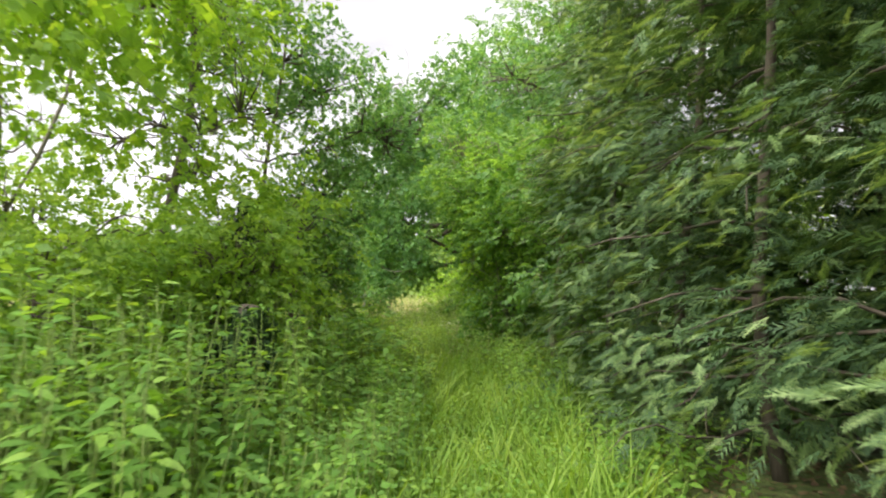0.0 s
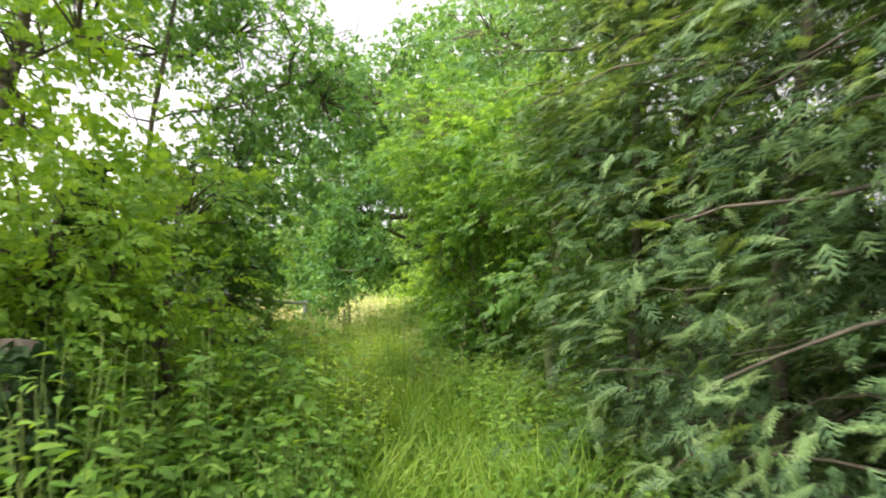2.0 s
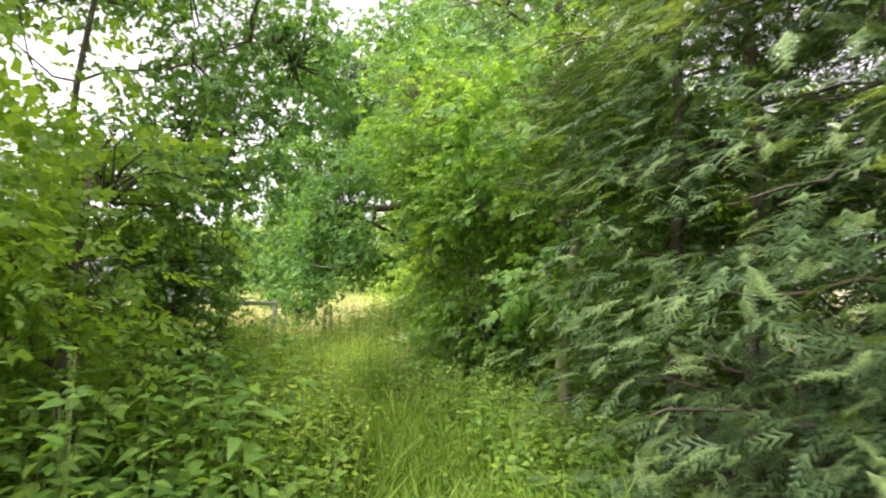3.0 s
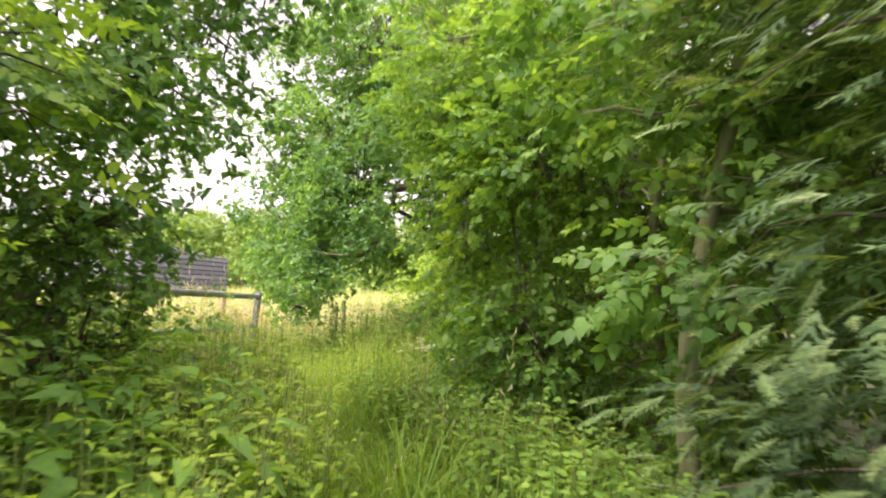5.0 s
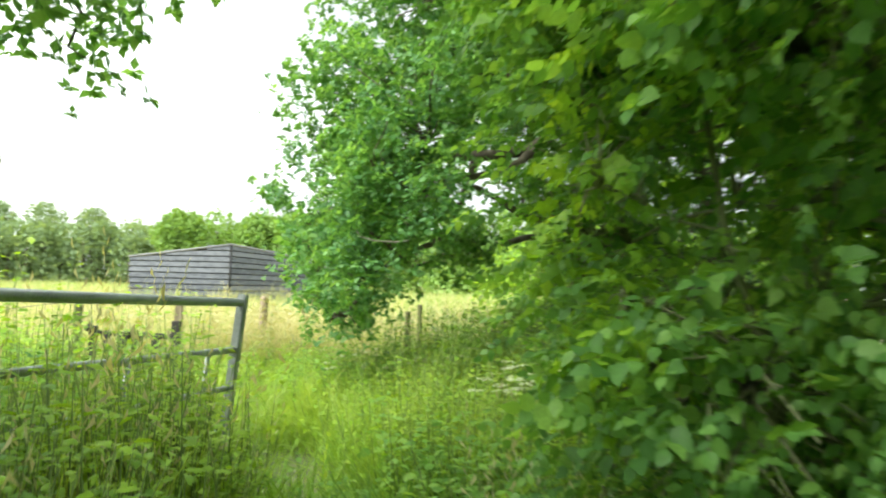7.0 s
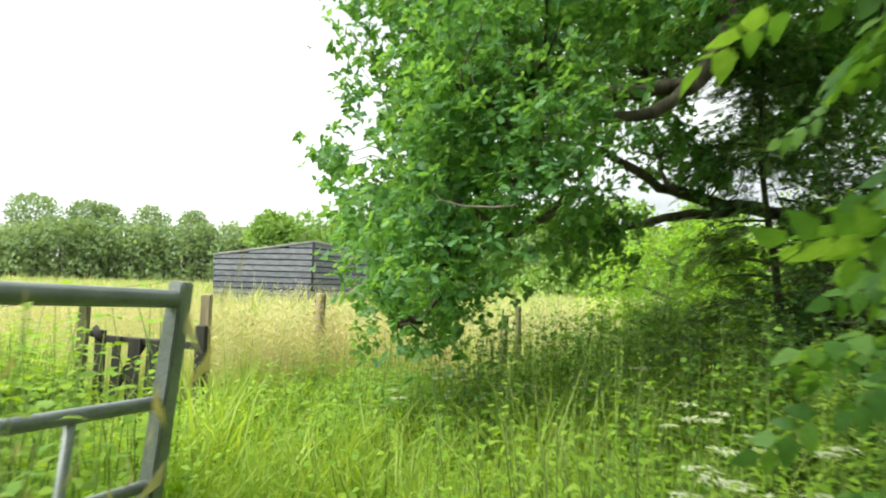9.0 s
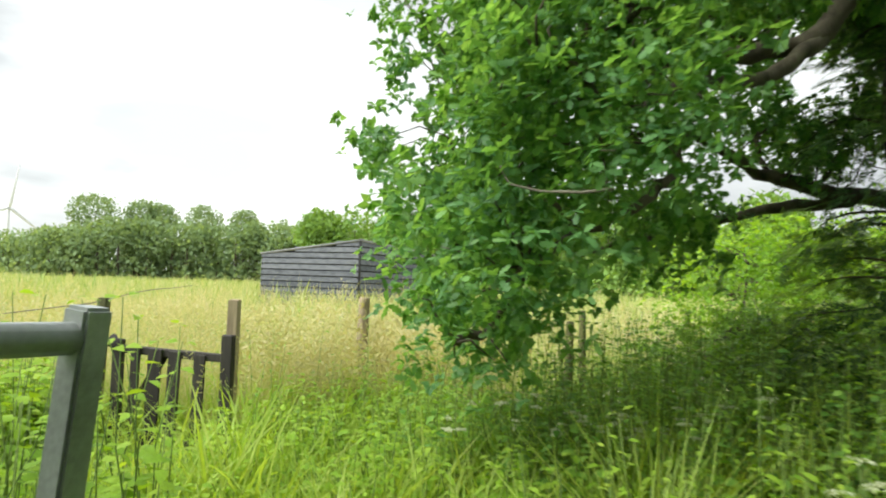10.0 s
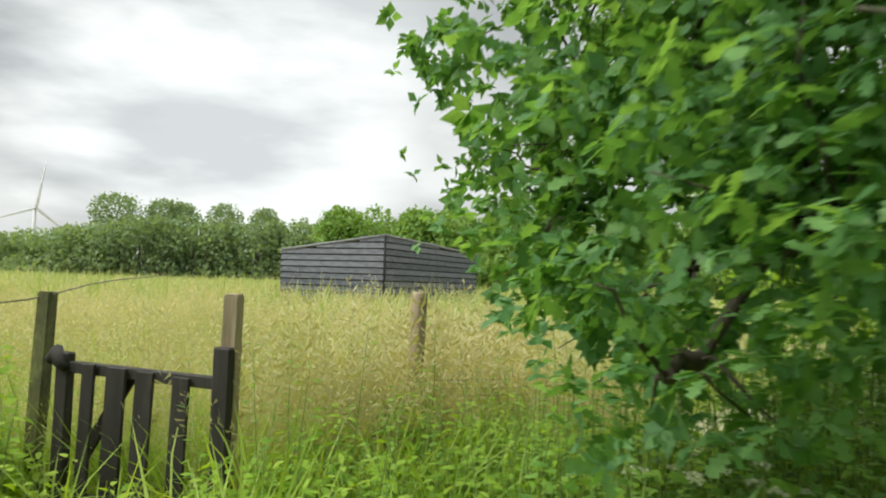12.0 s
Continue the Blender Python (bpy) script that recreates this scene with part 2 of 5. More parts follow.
def ground_material():
    m = bpy.data.materials.new("ground_soil_and_turf")
    m.use_nodes = True
    nt = m.node_tree
    bsdf = nt.nodes["Principled BSDF"]
    L = nt.links.new
    tc = nt.nodes.new("ShaderNodeTexCoord")
    big = nt.nodes.new("ShaderNodeTexNoise")
    big.inputs["Scale"].default_value, big.inputs["Detail"].default_value = 0.5, 6.0
    small = nt.nodes.new("ShaderNodeTexNoise")
    small.inputs["Scale"].default_value, small.inputs["Detail"].default_value = 14.0, 8.0
    soil = ramp_node(nt, [(0.3, (0.05, 0.038, 0.025)), (0.7, (0.13, 0.10, 0.065))])
    turf = ramp_node(nt, [(0.3, (0.06, 0.10, 0.02)), (0.7, (0.14, 0.18, 0.045))])
    hay = ramp_node(nt, [(0.3, (0.32, 0.33, 0.17)), (0.7, (0.52, 0.48, 0.30))])
    for r in (soil, turf, hay):
        L(small.outputs["Fac"], r.inputs["Fac"])
    sep = nt.nodes.new("ShaderNodeSeparateXYZ")
    L(tc.outputs["Object"], big.inputs["Vector"])
    L(tc.outputs["Object"], small.inputs["Vector"])
    L(tc.outputs["Object"], sep.inputs["Vector"])
    field = nt.nodes.new("ShaderNodeMath")      # the field lies beyond the fence line
    field.operation = "MULTIPLY_ADD"
    field.inputs[1].default_value = -0.9
    L(sep.outputs["X"], field.inputs[0])
    L(sep.outputs["Y"], field.inputs[2])
    fr = nt.nodes.new("ShaderNodeMapRange")
    fr.inputs["From Min"].default_value, fr.inputs["From Max"].default_value = 12.5, 18.0
    L(field.outputs["Value"], fr.inputs["Value"])
    m1 = nt.nodes.new("ShaderNodeMixRGB")
    bf = nt.nodes.new("ShaderNodeMapRange")
    bf.inputs["From Min"].default_value, bf.inputs["From Max"].default_value = 0.4, 0.6
    L(big.outputs["Fac"], bf.inputs["Value"])
    L(bf.outputs["Result"], m1.inputs["Fac"])
    L(soil.outputs["Color"], m1.inputs["Color1"])
    L(turf.outputs["Color"], m1.inputs["Color2"])
    m2 = nt.nodes.new("ShaderNodeMixRGB")
    L(fr.outputs["Result"], m2.inputs["Fac"])
    L(m1.outputs["Color"], m2.inputs["Color1"])
    L(hay.outputs["Color"], m2.inputs["Color2"])
    L(m2.outputs["Color"], bsdf.inputs["Base Color"])
    bsdf.inputs["Roughness"].default_value = 0.95
    bp = nt.nodes.new("ShaderNodeBump")
    bp.inputs["Strength"].default_value, bp.inputs["Distance"].default_value = 0.8, 0.04
    L(small.outputs["Fac"], bp.inputs["Height"])
    L(bp.outputs["Normal"], bsdf.inputs["Normal"])
    return m


M_GROUND = ground_material()


# ---- mesh helpers ----
R = np.random.RandomState(7)


def mesh_np(name, verts, tris, material, smooth=False):
    me = bpy.data.meshes.new(name)
    v, f = np.asarray(verts, np.float32), np.asarray(tris, np.int32)
    me.vertices.add(len(v))
    me.vertices.foreach_set("co", v.ravel())
    me.loops.add(f.size)
    me.loops.foreach_set("vertex_index", f.ravel())
    me.polygons.add(len(f))
    me.polygons.foreach_set("loop_start", np.arange(0, f.size, 3, dtype=np.int32))
    me.update(calc_edges=True)
    if smooth:
        me.polygons.foreach_set("use_smooth", np.ones(len(f), bool))
    me.materials.append(material)
    return me


def thing(name, place=(0, 0, 0), turn=0.0):
    ob = new(name)
    ob.matrix_world = pose(*place, 0, 0, turn)
    return ob


def np_part(name, verts, tris, material, parent, label="", smooth=False):
    """A part in the coordinates of its thing."""
    ob = new(name, mesh_np(name, verts, tris, material, smooth))
    ob.parent = parent
    if label:
        tagged(ob, label)
    return ob


def part(name, bm, material, parent, label=""):
    me = bpy.data.meshes.new(name)
    bm.to_mesh(me)
    bm.free()
    me.materials.append(material)
    ob = new(name, me)
    ob.parent = parent
    if label:
        tagged(ob, label)
    return ob


def stuff(name, verts, tris, material, label, category):
    ob = new(name, mesh_np(name, verts, tris, material))
    return tagged(ob, label, category, kind="stuff")


def join(pieces):
    vs, fs, n = [], [], 0
    for v, f in pieces:
        vs.append(v)
        fs.append(np.asarray(f) + n)
        n += len(v)
    return np.concatenate(vs), np.concatenate(fs)


def tube(points, radii, sides=6):
    """A round bar along a line of points, tapering."""
    p = np.asarray(points, float)
    r = np.broadcast_to(np.asarray(radii, float), (len(p),))
    d = np.gradient(p, axis=0)
    d /= np.linalg.norm(d, axis=1, keepdims=True) + 1e-9
    ref = np.where(np.abs(d[:, 2:3]) > 0.9, np.array([[1.0, 0, 0]]), np.array([[0, 0, 1.0]]))
    u = np.cross(d, ref)
    u /= np.linalg.norm(u, axis=1, keepdims=True) + 1e-9
    w = np.cross(d, u)
    a = np.arange(sides) * 2 * np.pi / sides
    ring = np.cos(a)[None, :, None] * u[:, None] + np.sin(a)[None, :, None] * w[:, None]
    v = (p[:, None] + ring * r[:, None, None]).reshape(-1, 3)
    tri = []
    for i in range(len(p) - 1):
        for k in range(sides):
            a0, a1 = i * sides + k, i * sides + (k + 1) % sides
            tri += [(a0, a1, a1 + sides), (a0, a1 + sides, a0 + sides)]
    v = np.concatenate([v, p[:1], p[-1:]])
    s, e = len(v) - 2, len(v) - 1
    for k in range(sides):
        tri += [(s, (k + 1) % sides, k), (e, (len(p) - 1) * sides + k, (len(p) - 1) * sides + (k + 1) % sides)]
    return v, np.array(tri)


def bend(a, b, n=6, wild=0.1, sag=0.0, rng=R):
    """A line from a to b that wanders a little."""
    a, b = np.asarray(a, float), np.asarray(b, float)
    t = np.linspace(0, 1, n)[:, None]
    size = np.linalg.norm(b - a) * wild
    off = rng.normal(0, size * 0.6, 3) * np.sin(np.pi * t) + rng.normal(0, size * 0.45, 3) * np.sin(2 * np.pi * t) + rng.normal(0, size * 0.25, 3) * np.sin(3 * np.pi * t)
    p = a + (b - a) * t + off
    p[:, 2] += sag * np.sin(np.pi * t[:, 0])
    return p


def frames(way, up):
    """Turns whose y lies along way and whose z lies near up."""
    y = way / (np.linalg.norm(way, axis=1, keepdims=True) + 1e-9)
    x = np.cross(y, up)
    x /= np.linalg.norm(x, axis=1, keepdims=True) + 1e-9
    z = np.cross(x, y)
    return np.stack([x, y, z], 2)


def scatter(template, turns, sizes, places):
    """Many copies of a small shape in one mesh."""
    tv, tf = template
    s = np.asarray(sizes, float)
    s = s[:, None] if s.ndim == 1 else s
    v = np.einsum("nij,nkj->nki", turns, tv[None] * s[:, None, :]) + places[:, None]
    f = tf[None] + (np.arange(len(places)) * len(tv))[:, None, None]
    return v.reshape(-1, 3), f.reshape(-1, 3)


def blade_shape(outline, fold=0.12, droop=0.2):
    """A leaf along +y from (y, half width) pairs, folded along its midrib and drooping at the tip."""
    v, f = [], []
    for y, w in outline:
        z = -droop * y * y
        v += [(0, y, z), (-w, y, z + fold * w * 2), (w, y, z + fold * w * 2)]
    for i in range(len(outline) - 1):
        a, b = 3 * i, 3 * i + 3
        first, last = outline[i][1] < 1e-6, outline[i + 1][1] < 1e-6
        for s, flip in ((1, False), (2, True)):
            t = []
            if not last:
                t.append((a, b + s, b) if first else (a, a + s, b + s))
                if not first:
                    t.append((a, b + s, b))
            else:
                t.append((a, a + s, b))
            f += [(x, z, y) if flip else (x, y, z) for x, y, z in t]
    v, f = np.array(v, float), np.array(f)
    used = np.unique(f)
    back = np.zeros(len(v), int)
    back[used] = np.arange(len(used))
    return v[used], back[f]


LEAF_SMALL = (np.array([(0, 0, 0), (-0.3, 0.45, 0.06), (0.3, 0.45, 0.06), (0, 1, -0.12)], float), np.array([(0, 3, 1), (0, 2, 3)]))
LEAF_HEX = (np.array([(0, 0, 0), (-0.31, 0.26, 0.06), (0.31, 0.26, 0.06), (-0.24, 0.62, 0.0), (0.24, 0.62, 0.0), (0, 1, -0.16)], float),
            np.array([(0, 2, 1), (1, 2, 4), (1, 4, 3), (3, 4, 5)]))
LEAF_LANCE = blade_shape([(0, 0), (0.22, 0.2), (0.5, 0.17), (1, 0)], 0.15, 0.3)
LEAF_ROUND = blade_shape([(0, 0), (0.14, 0.30), (0.48, 0.38), (0.80, 0.18), (1, 0)], 0.1, 0.2)
LEAF_OAK = blade_shape([(0, 0), (0.20, 0.09), (0.34, 0.25), (0.43, 0.12), (0.60, 0.32), (0.69, 0.16), (0.86, 0.25), (1, 0)], 0.08, 0.15)
LEAF_MAPLE = blade_shape([(0, 0), (0.40, 0.46), (0.60, 0.18), (1, 0)], 0.08, 0.25)


LEAF_NARROW = (LEAF_HEX[0] * (0.6, 1, 1), LEAF_HEX[1])


def shoot(leaf, count, size, rng, opposite=False):
    """A leafy shoot of length 1 along +y: leaves to both sides, spread flat, the last at the tip."""
    way, up, place, s = [], [], [], []
    for i in range(count):
        t = 0.2 + 0.8 * i / (count - 1)
        for side in ((-1, 1) if opposite else ((-1) ** i,)):
            out = (1 - t) ** 0.5 if i < count - 1 else 0.0
            way.append((side * (0.25 + out), 0.75 + rng.normal(0, 0.15), -0.15 + rng.normal(0, 0.22)))
            up.append((rng.normal(0, 0.3), rng.normal(0, 0.3), 1))
            place.append((0, t * 0.9, -0.08 * t * t))
            s.append(size * rng.uniform(0.7, 1.15))
    return scatter(leaf, frames(np.array(way), np.array(up)), np.array(s), np.array(place, float))


def rosette(leaf, count, size, rng):
    """Leaves spreading from a twig's end, the way oaks carry them."""
    a = np.arange(count) * 2.4 + rng.normal(0, 0.2, count)
    lift = rng.uniform(-0.35, 0.5, count)
    way = np.stack([np.cos(a), 0.55 + np.sin(a), lift], 1)
    return scatter(leaf, frames(way, np.stack([rng.normal(0, 0.3, count), rng.normal(0, 0.3, count), np.ones(count)], 1)), size * rng.uniform(0.75, 1.15, count), rng.normal(0, 0.06, (count, 3)))


HAZEL_SHOOT = shoot(LEAF_HEX, 7, 0.34, R)
HAZEL_NEAR = shoot(LEAF_ROUND, 7, 0.34, R)
BUSH_SHOOT = shoot((LEAF_SMALL[0] * (1.1, 1, 1), LEAF_SMALL[1]), 9, 0.31, R)
MAPLE_SHOOT = shoot(LEAF_MAPLE, 4, 0.36, R, True)
OAK_TUFT = rosette((LEAF_SMALL[0] * (1.1, 1, 1), LEAF_SMALL[1]), 7, 1.0, R)
OAK_TUFT_NEAR = rosette((LEAF_OAK[0] * (0.9, 0.95, 0.95), LEAF_OAK[1]), 6, 1.0, R)


def grass_shape(width=0.012, lean=0.35, parts=3):
    """A blade of height 1 that leans over towards +y."""
    v, f = [], []
    for i in range(parts):
        t = i / parts
        v += [(-width * (1 - 0.5 * t), lean * t * t, t * (1 - 0.1 * t)), (width * (1 - 0.5 * t), lean * t * t, t * (1 - 0.1 * t))]
    v.append((0, lean, 0.9))
    for i in range(parts - 1):
        a = 2 * i
        f += [(a, a + 1, a + 3), (a, a + 3, a + 2)]
    a = 2 * (parts - 1)
    f.append((a, a + 1, a + 2))
    return np.array(v, float), np.array(f)


def seed_shape(spread=0.03, lean=0.2, barbs=10):
    """A grass stalk of height 1 with a loose seed head."""
    v = [(-0.0025, 0, 0), (0.0025, 0, 0), (-0.0018, lean * 0.5, 0.7), (0.0018, lean * 0.5, 0.7)]
    f = [(0, 1, 3), (0, 3, 2)]
    for i in range(barbs):
        t = 0.70 + 0.3 * i / barbs
        y = lean * t * t
        a = i * 2.4
        s = spread * (1.1 - 0.8 * (i / barbs))
        n = len(v)
        dx, dy = math.cos(a) * s, math.sin(a) * s
        v += [(0, y, t), (dx - 0.0016, y + dy, t + 0.02), (dx + 0.0016, y + dy + 0.001, t + 0.04)]
        f.append((n, n + 1, n + 2))
    return np.array(v, float), np.array(f)


def spray_shape(barbs=4, reach=0.46, wide=0.03):
    """A flat, feathery cypress frond along +y, side shoots forked, drooping at the end."""
    v, f = [], []

    def sliver(a, b, w):
        a, b = np.array(a, float), np.array(b, float)
        d = b - a
        s = np.array((-d[1], d[0], 0)) / (np.hypot(d[0], d[1]) + 1e-9) * w
        n = len(v)
        v.extend([a - s, a + s, b])
        f.append((n, n + 1, n + 2))

    def z(y):
        return 0.10 * y - 0.30 * y * y

    sliver((0, 0, 0), (0, 0.55, z(0.55)), 0.016)
    sliver((0, 0.5, z(0.5)), (0, 1, z(1)), 0.02)
    for i in range(barbs):
        y = 0.06 + 0.86 * i / barbs
        long = 0.38 * (1 - y) ** 0.7 + 0.12
        for s in (-1, 1):
            tip = (s * long * reach, y + long * 0.86, z(y) - 0.14 * long)
            sliver((0, y, z(y)), tip, wide)
            q = (s * long * 0.22, y + long * 0.42, z(y) - 0.05 * long)
            sliver(q, (s * long * (reach + 0.1), y + long * 0.62, z(y) - 0.12 * long), wide * 0.8)
    return np.array(v), np.array(f)


SPRAY, SPRAY_FINE = spray_shape(), spray_shape(7, 0.34, 0.019)


def leaves_about(centres, each, spread, size, template, rng, flat=0.6, hang=0.3, out_from=None):
    """Leaves about twig ends: each leaf's place, way and face drawn at random, faces mostly to the sky."""
    n = len(centres) * each
    c = np.repeat(centres, each, 0)
    off = rng.normal(0, 1, (n, 3)) * np.asarray(spread)
    way = off / (np.linalg.norm(off, axis=1, keepdims=True) + 1e-6) + rng.normal(0, 0.5, (n, 3))
    if out_from is not None:
        o = c - out_from
        way += 0.5 * o / (np.linalg.norm(o, axis=1, keepdims=True) + 1e-6)
    way[:, 2] = way[:, 2] * 0.5 - hang
    up = rng.normal(0, 1 - flat, (n, 3)) + (0, 0, flat)
    s = size * rng.uniform(0.55, 1.25, n)
    return scatter(template, frames(way, up), s, c + off)


def crown_points(lobes, count, rng, hollow=0.55, gaps=0.46, grain=0.9):
    """Twig ends in the outer part of some egg-shaped lobes, with holes between them."""
    pts = []
    vol = np.array([a * b * c for _, (a, b, c) in lobes]) ** 0.7
    share = np.maximum(1, (vol / vol.sum() * count * 2.2).astype(int))
    for (c, r), n in zip(lobes, share):
        d = rng.normal(0, 1, (n, 3))
        d /= np.linalg.norm(d, axis=1, keepdims=True)
        q = np.asarray(c) + d * np.asarray(r) * (hollow + (1 - hollow) * rng.uniform(0, 1, (n, 1)) ** 0.6) * rng.uniform(0.85, 1.12, (n, 1))
        pts.append(q)
    p = np.concatenate(pts)
    keep = np.array([0.5 + 0.5 * noise.noise(Vector(q * grain)) + 0.12 * rng.rand() > gaps for q in p])
    p = p[keep & (p[:, 2] > 0.15)]
    rng.shuffle(p)
    return p[:count]


def woody(ob, trunk, lobes, ends, rng, radius, bark, twig=0.008, every=2, limb_taper=0.36, droop=-0.2, boughs=()):
    """Trunk, a limb into every lobe and twigs out to the twig ends, as parts of the tree ob."""
    np_part("trunk", *tube(trunk, np.linspace(radius, radius * 0.45, len(trunk)) * np.r_[1.25, np.ones(len(trunk) - 1)], 8), bark, ob, smooth=True)
    spine = [np.asarray(trunk)]
    for line, r0, r1 in boughs:     # great boughs of known course, which carry the lesser limbs
        steps = np.linspace(0, len(line) - 1, 4 * len(line))
        line = np.stack([np.interp(steps, np.arange(len(line)), line[:, i]) for i in range(3)], 1)
        line[1:-1] += 0.25 * (line[2:] + line[:-2] - 2 * line[1:-1]) + rng.normal(0, 0.012, (len(line) - 2, 3))
        np_part("bough", *tube(line, np.linspace(r0, r1, len(line)) * rng.uniform(0.9, 1.12, len(line)), 8), bark, ob, smooth=True)
        spine.append(line)
    bones = np.concatenate(spine)
    for c, r in lobes:
        start = bones[np.argmin(((bones - c) ** 2).sum(1) + 3.0 * np.maximum(0, c[2] - 0.3 - bones[:, 2]))] if boughs else trunk[np.argmin(np.abs(trunk[:, 2] - max(trunk[0, 2] + 0.33 * (trunk[-1, 2] - trunk[0, 2]), c[2] + droop)))]
        end = np.asarray(c) + rng.normal(0, 0.2, 3) * r
        line = bend(start, end, 9, 0.09, 0.06 * np.linalg.norm(end - start), rng)
        np_part("limb", *tube(line, np.linspace(radius * limb_taper, radius * 0.12, 9), 6), bark, ob, smooth=True)
        spine.append(line)
    allp = np.concatenate(spine)
    pieces = []
    for e in ends[::every]:
        k = np.argmin(((allp - e) ** 2).sum(1) + 0.3 * np.maximum(0, allp[:, 2] - e[2]))
        line = bend(allp[k], e, 4, 0.16, 0.05, rng)
        pieces.append(tube(line, np.linspace(twig * 2.0, twig * 0.5, 4), 3))
    tagged(np_part("branchwork", *join(pieces), bark, ob, smooth=True), kind="stuff")


def broadleaf(name, label, category, base, trunk_top, lobes, count, each, size, template, leaf, bark, seed, radius=0.08, spread=0.16,
              flat=0.6, hang=0.3, hollow=0.55, gaps=0.46, grain=0.9, every=2, twig=0.007, group="", near=None, boughs=(), taper=0.36):
    """A tree or bush: trunk with limbs and twigs, and a crown of leaves. Places are in the world, the thing stands at base."""
    rng = np.random.RandomState(seed)
    ob = tagged(thing(name, base), label, category, group)
    base = np.asarray(base, float)
    lobes = [(np.asarray(c, float) - base, np.asarray(r, float)) for c, r in lobes]
    trunk = bend((0, 0, -0.05), np.asarray(trunk_top, float) - base, 9, 0.06, 0, rng)
    ends = crown_points(lobes, count, rng, hollow, gaps, grain)
    ends = ends[ends[:, 2] + base[2] > 0.1]
    woody(ob, trunk, lobes, ends, rng, radius, bark, twig, every, taper, boughs=[(np.asarray(p, float) - base, r0, r1) for p, r0, r1 in boughs])
    crown = [leaves_about(ends, each, spread, size, template, rng, flat, hang, trunk.mean(0))]
    if near:        # boughs close to the lane carry fully shaped leaves
        close = ends[:, 1] + base[1] < near[0]
        crown = [leaves_about(ends[~close], each, spread, size, template, rng, flat, hang, trunk.mean(0)),
                 leaves_about(ends[close], each, spread, size, near[1], rng, flat, hang, trunk.mean(0))]
    np_part("crown", *join(crown), leaf, ob)
    return ob


# ---- ground ----
def lane_x(y):
    """Middle of the trodden lane."""
    return np.interp(y, (-12, -5.7, -1.9, 0.7, 3.2, 5.3, 7.2, 9.0), (0.7, 0.35, 0.05, -0.15, -0.55, -1.2, -2.5, -4.6))


def ground_z(x, y):
    x, y = np.asarray(x, float), np.asarray(y, float)
    near = np.exp(-((x + 1) ** 2 + (y - 4) ** 2) / 900.0)
    bank = 0.10 * (1 - np.exp(-((x - lane_x(y)) / 1.3) ** 2)) * np.clip((10 - y) / 4, 0, 1)
    return near * (0.05 * np.sin(1.3 * x + 0.7 * y) + 0.04 * np.sin(2.1 * y - 1.1 * x)) + bank * near + 0.3 * np.clip((np.hypot(x + 2.3, y - 7.2) - 10) / 18, 0, 1) * (y > x)


def make_ground():
    xs = np.unique(np.concatenate([np.linspace(-14, 12, 105), np.geomspace(12, 2500, 24), -np.geomspace(14, 2500, 24)]))
    ys = np.unique(np.concatenate([np.linspace(-12, 22, 137), np.geomspace(22, 2500, 24), -np.geomspace(12, 2500, 24)]))
    gx, gy = np.meshgrid(xs, ys)
    v = np.stack([gx, gy, ground_z(gx, gy)], -1).reshape(-1, 3)
    nx = len(xs)
    i, j = np.meshgrid(np.arange(nx - 1), np.arange(len(ys) - 1))
    a = (j * nx + i).ravel()
    f = np.concatenate([np.stack([a, a + 1, a + nx + 1], 1), np.stack([a, a + nx + 1, a + nx], 1)])
    ob = new("ground", mesh_np("ground", v, f, M_GROUND, True))
    tagged(ob, "trodden soil and turf running out into a hay meadow", "ground", kind="structure")


make_ground()


def field_side(x, y):
    """Above 0 beyond the fence, in the meadow."""
    return y - np.interp(x, (-40, -9, -6.1, -4.9, -4.4, -3.2, -2.6, 4, 10), (2, 7.6, 9.7, 9.9, 11.2, 13.4, 16, 30, 60))


def turns_about(n, rng, tilt=0.25):
    """Turns about the vertical, leaning a little."""
    a = rng.uniform(0, 2 * np.pi, n)
    lean = rng.normal(0, tilt, (n, 2))
    z = np.stack([lean[:, 0], lean[:, 1], np.ones(n)], 1)
    z /= np.linalg.norm(z, axis=1, keepdims=True)
    y = np.stack([np.cos(a), np.sin(a), np.zeros(n)], 1)
    x = np.cross(y, z)
    x /= np.linalg.norm(x, axis=1, keepdims=True)
    return np.stack([x, np.cross(z, x), z], 2)


def on_ground(x, y):
    return np.stack([x, y, ground_z(x, y) - 0.01], 1)


# ---- galvanised field gate, standing open along the lane ----
def bar(points, r, sides=10):
    return tube(np.asarray(points, float), r, sides)


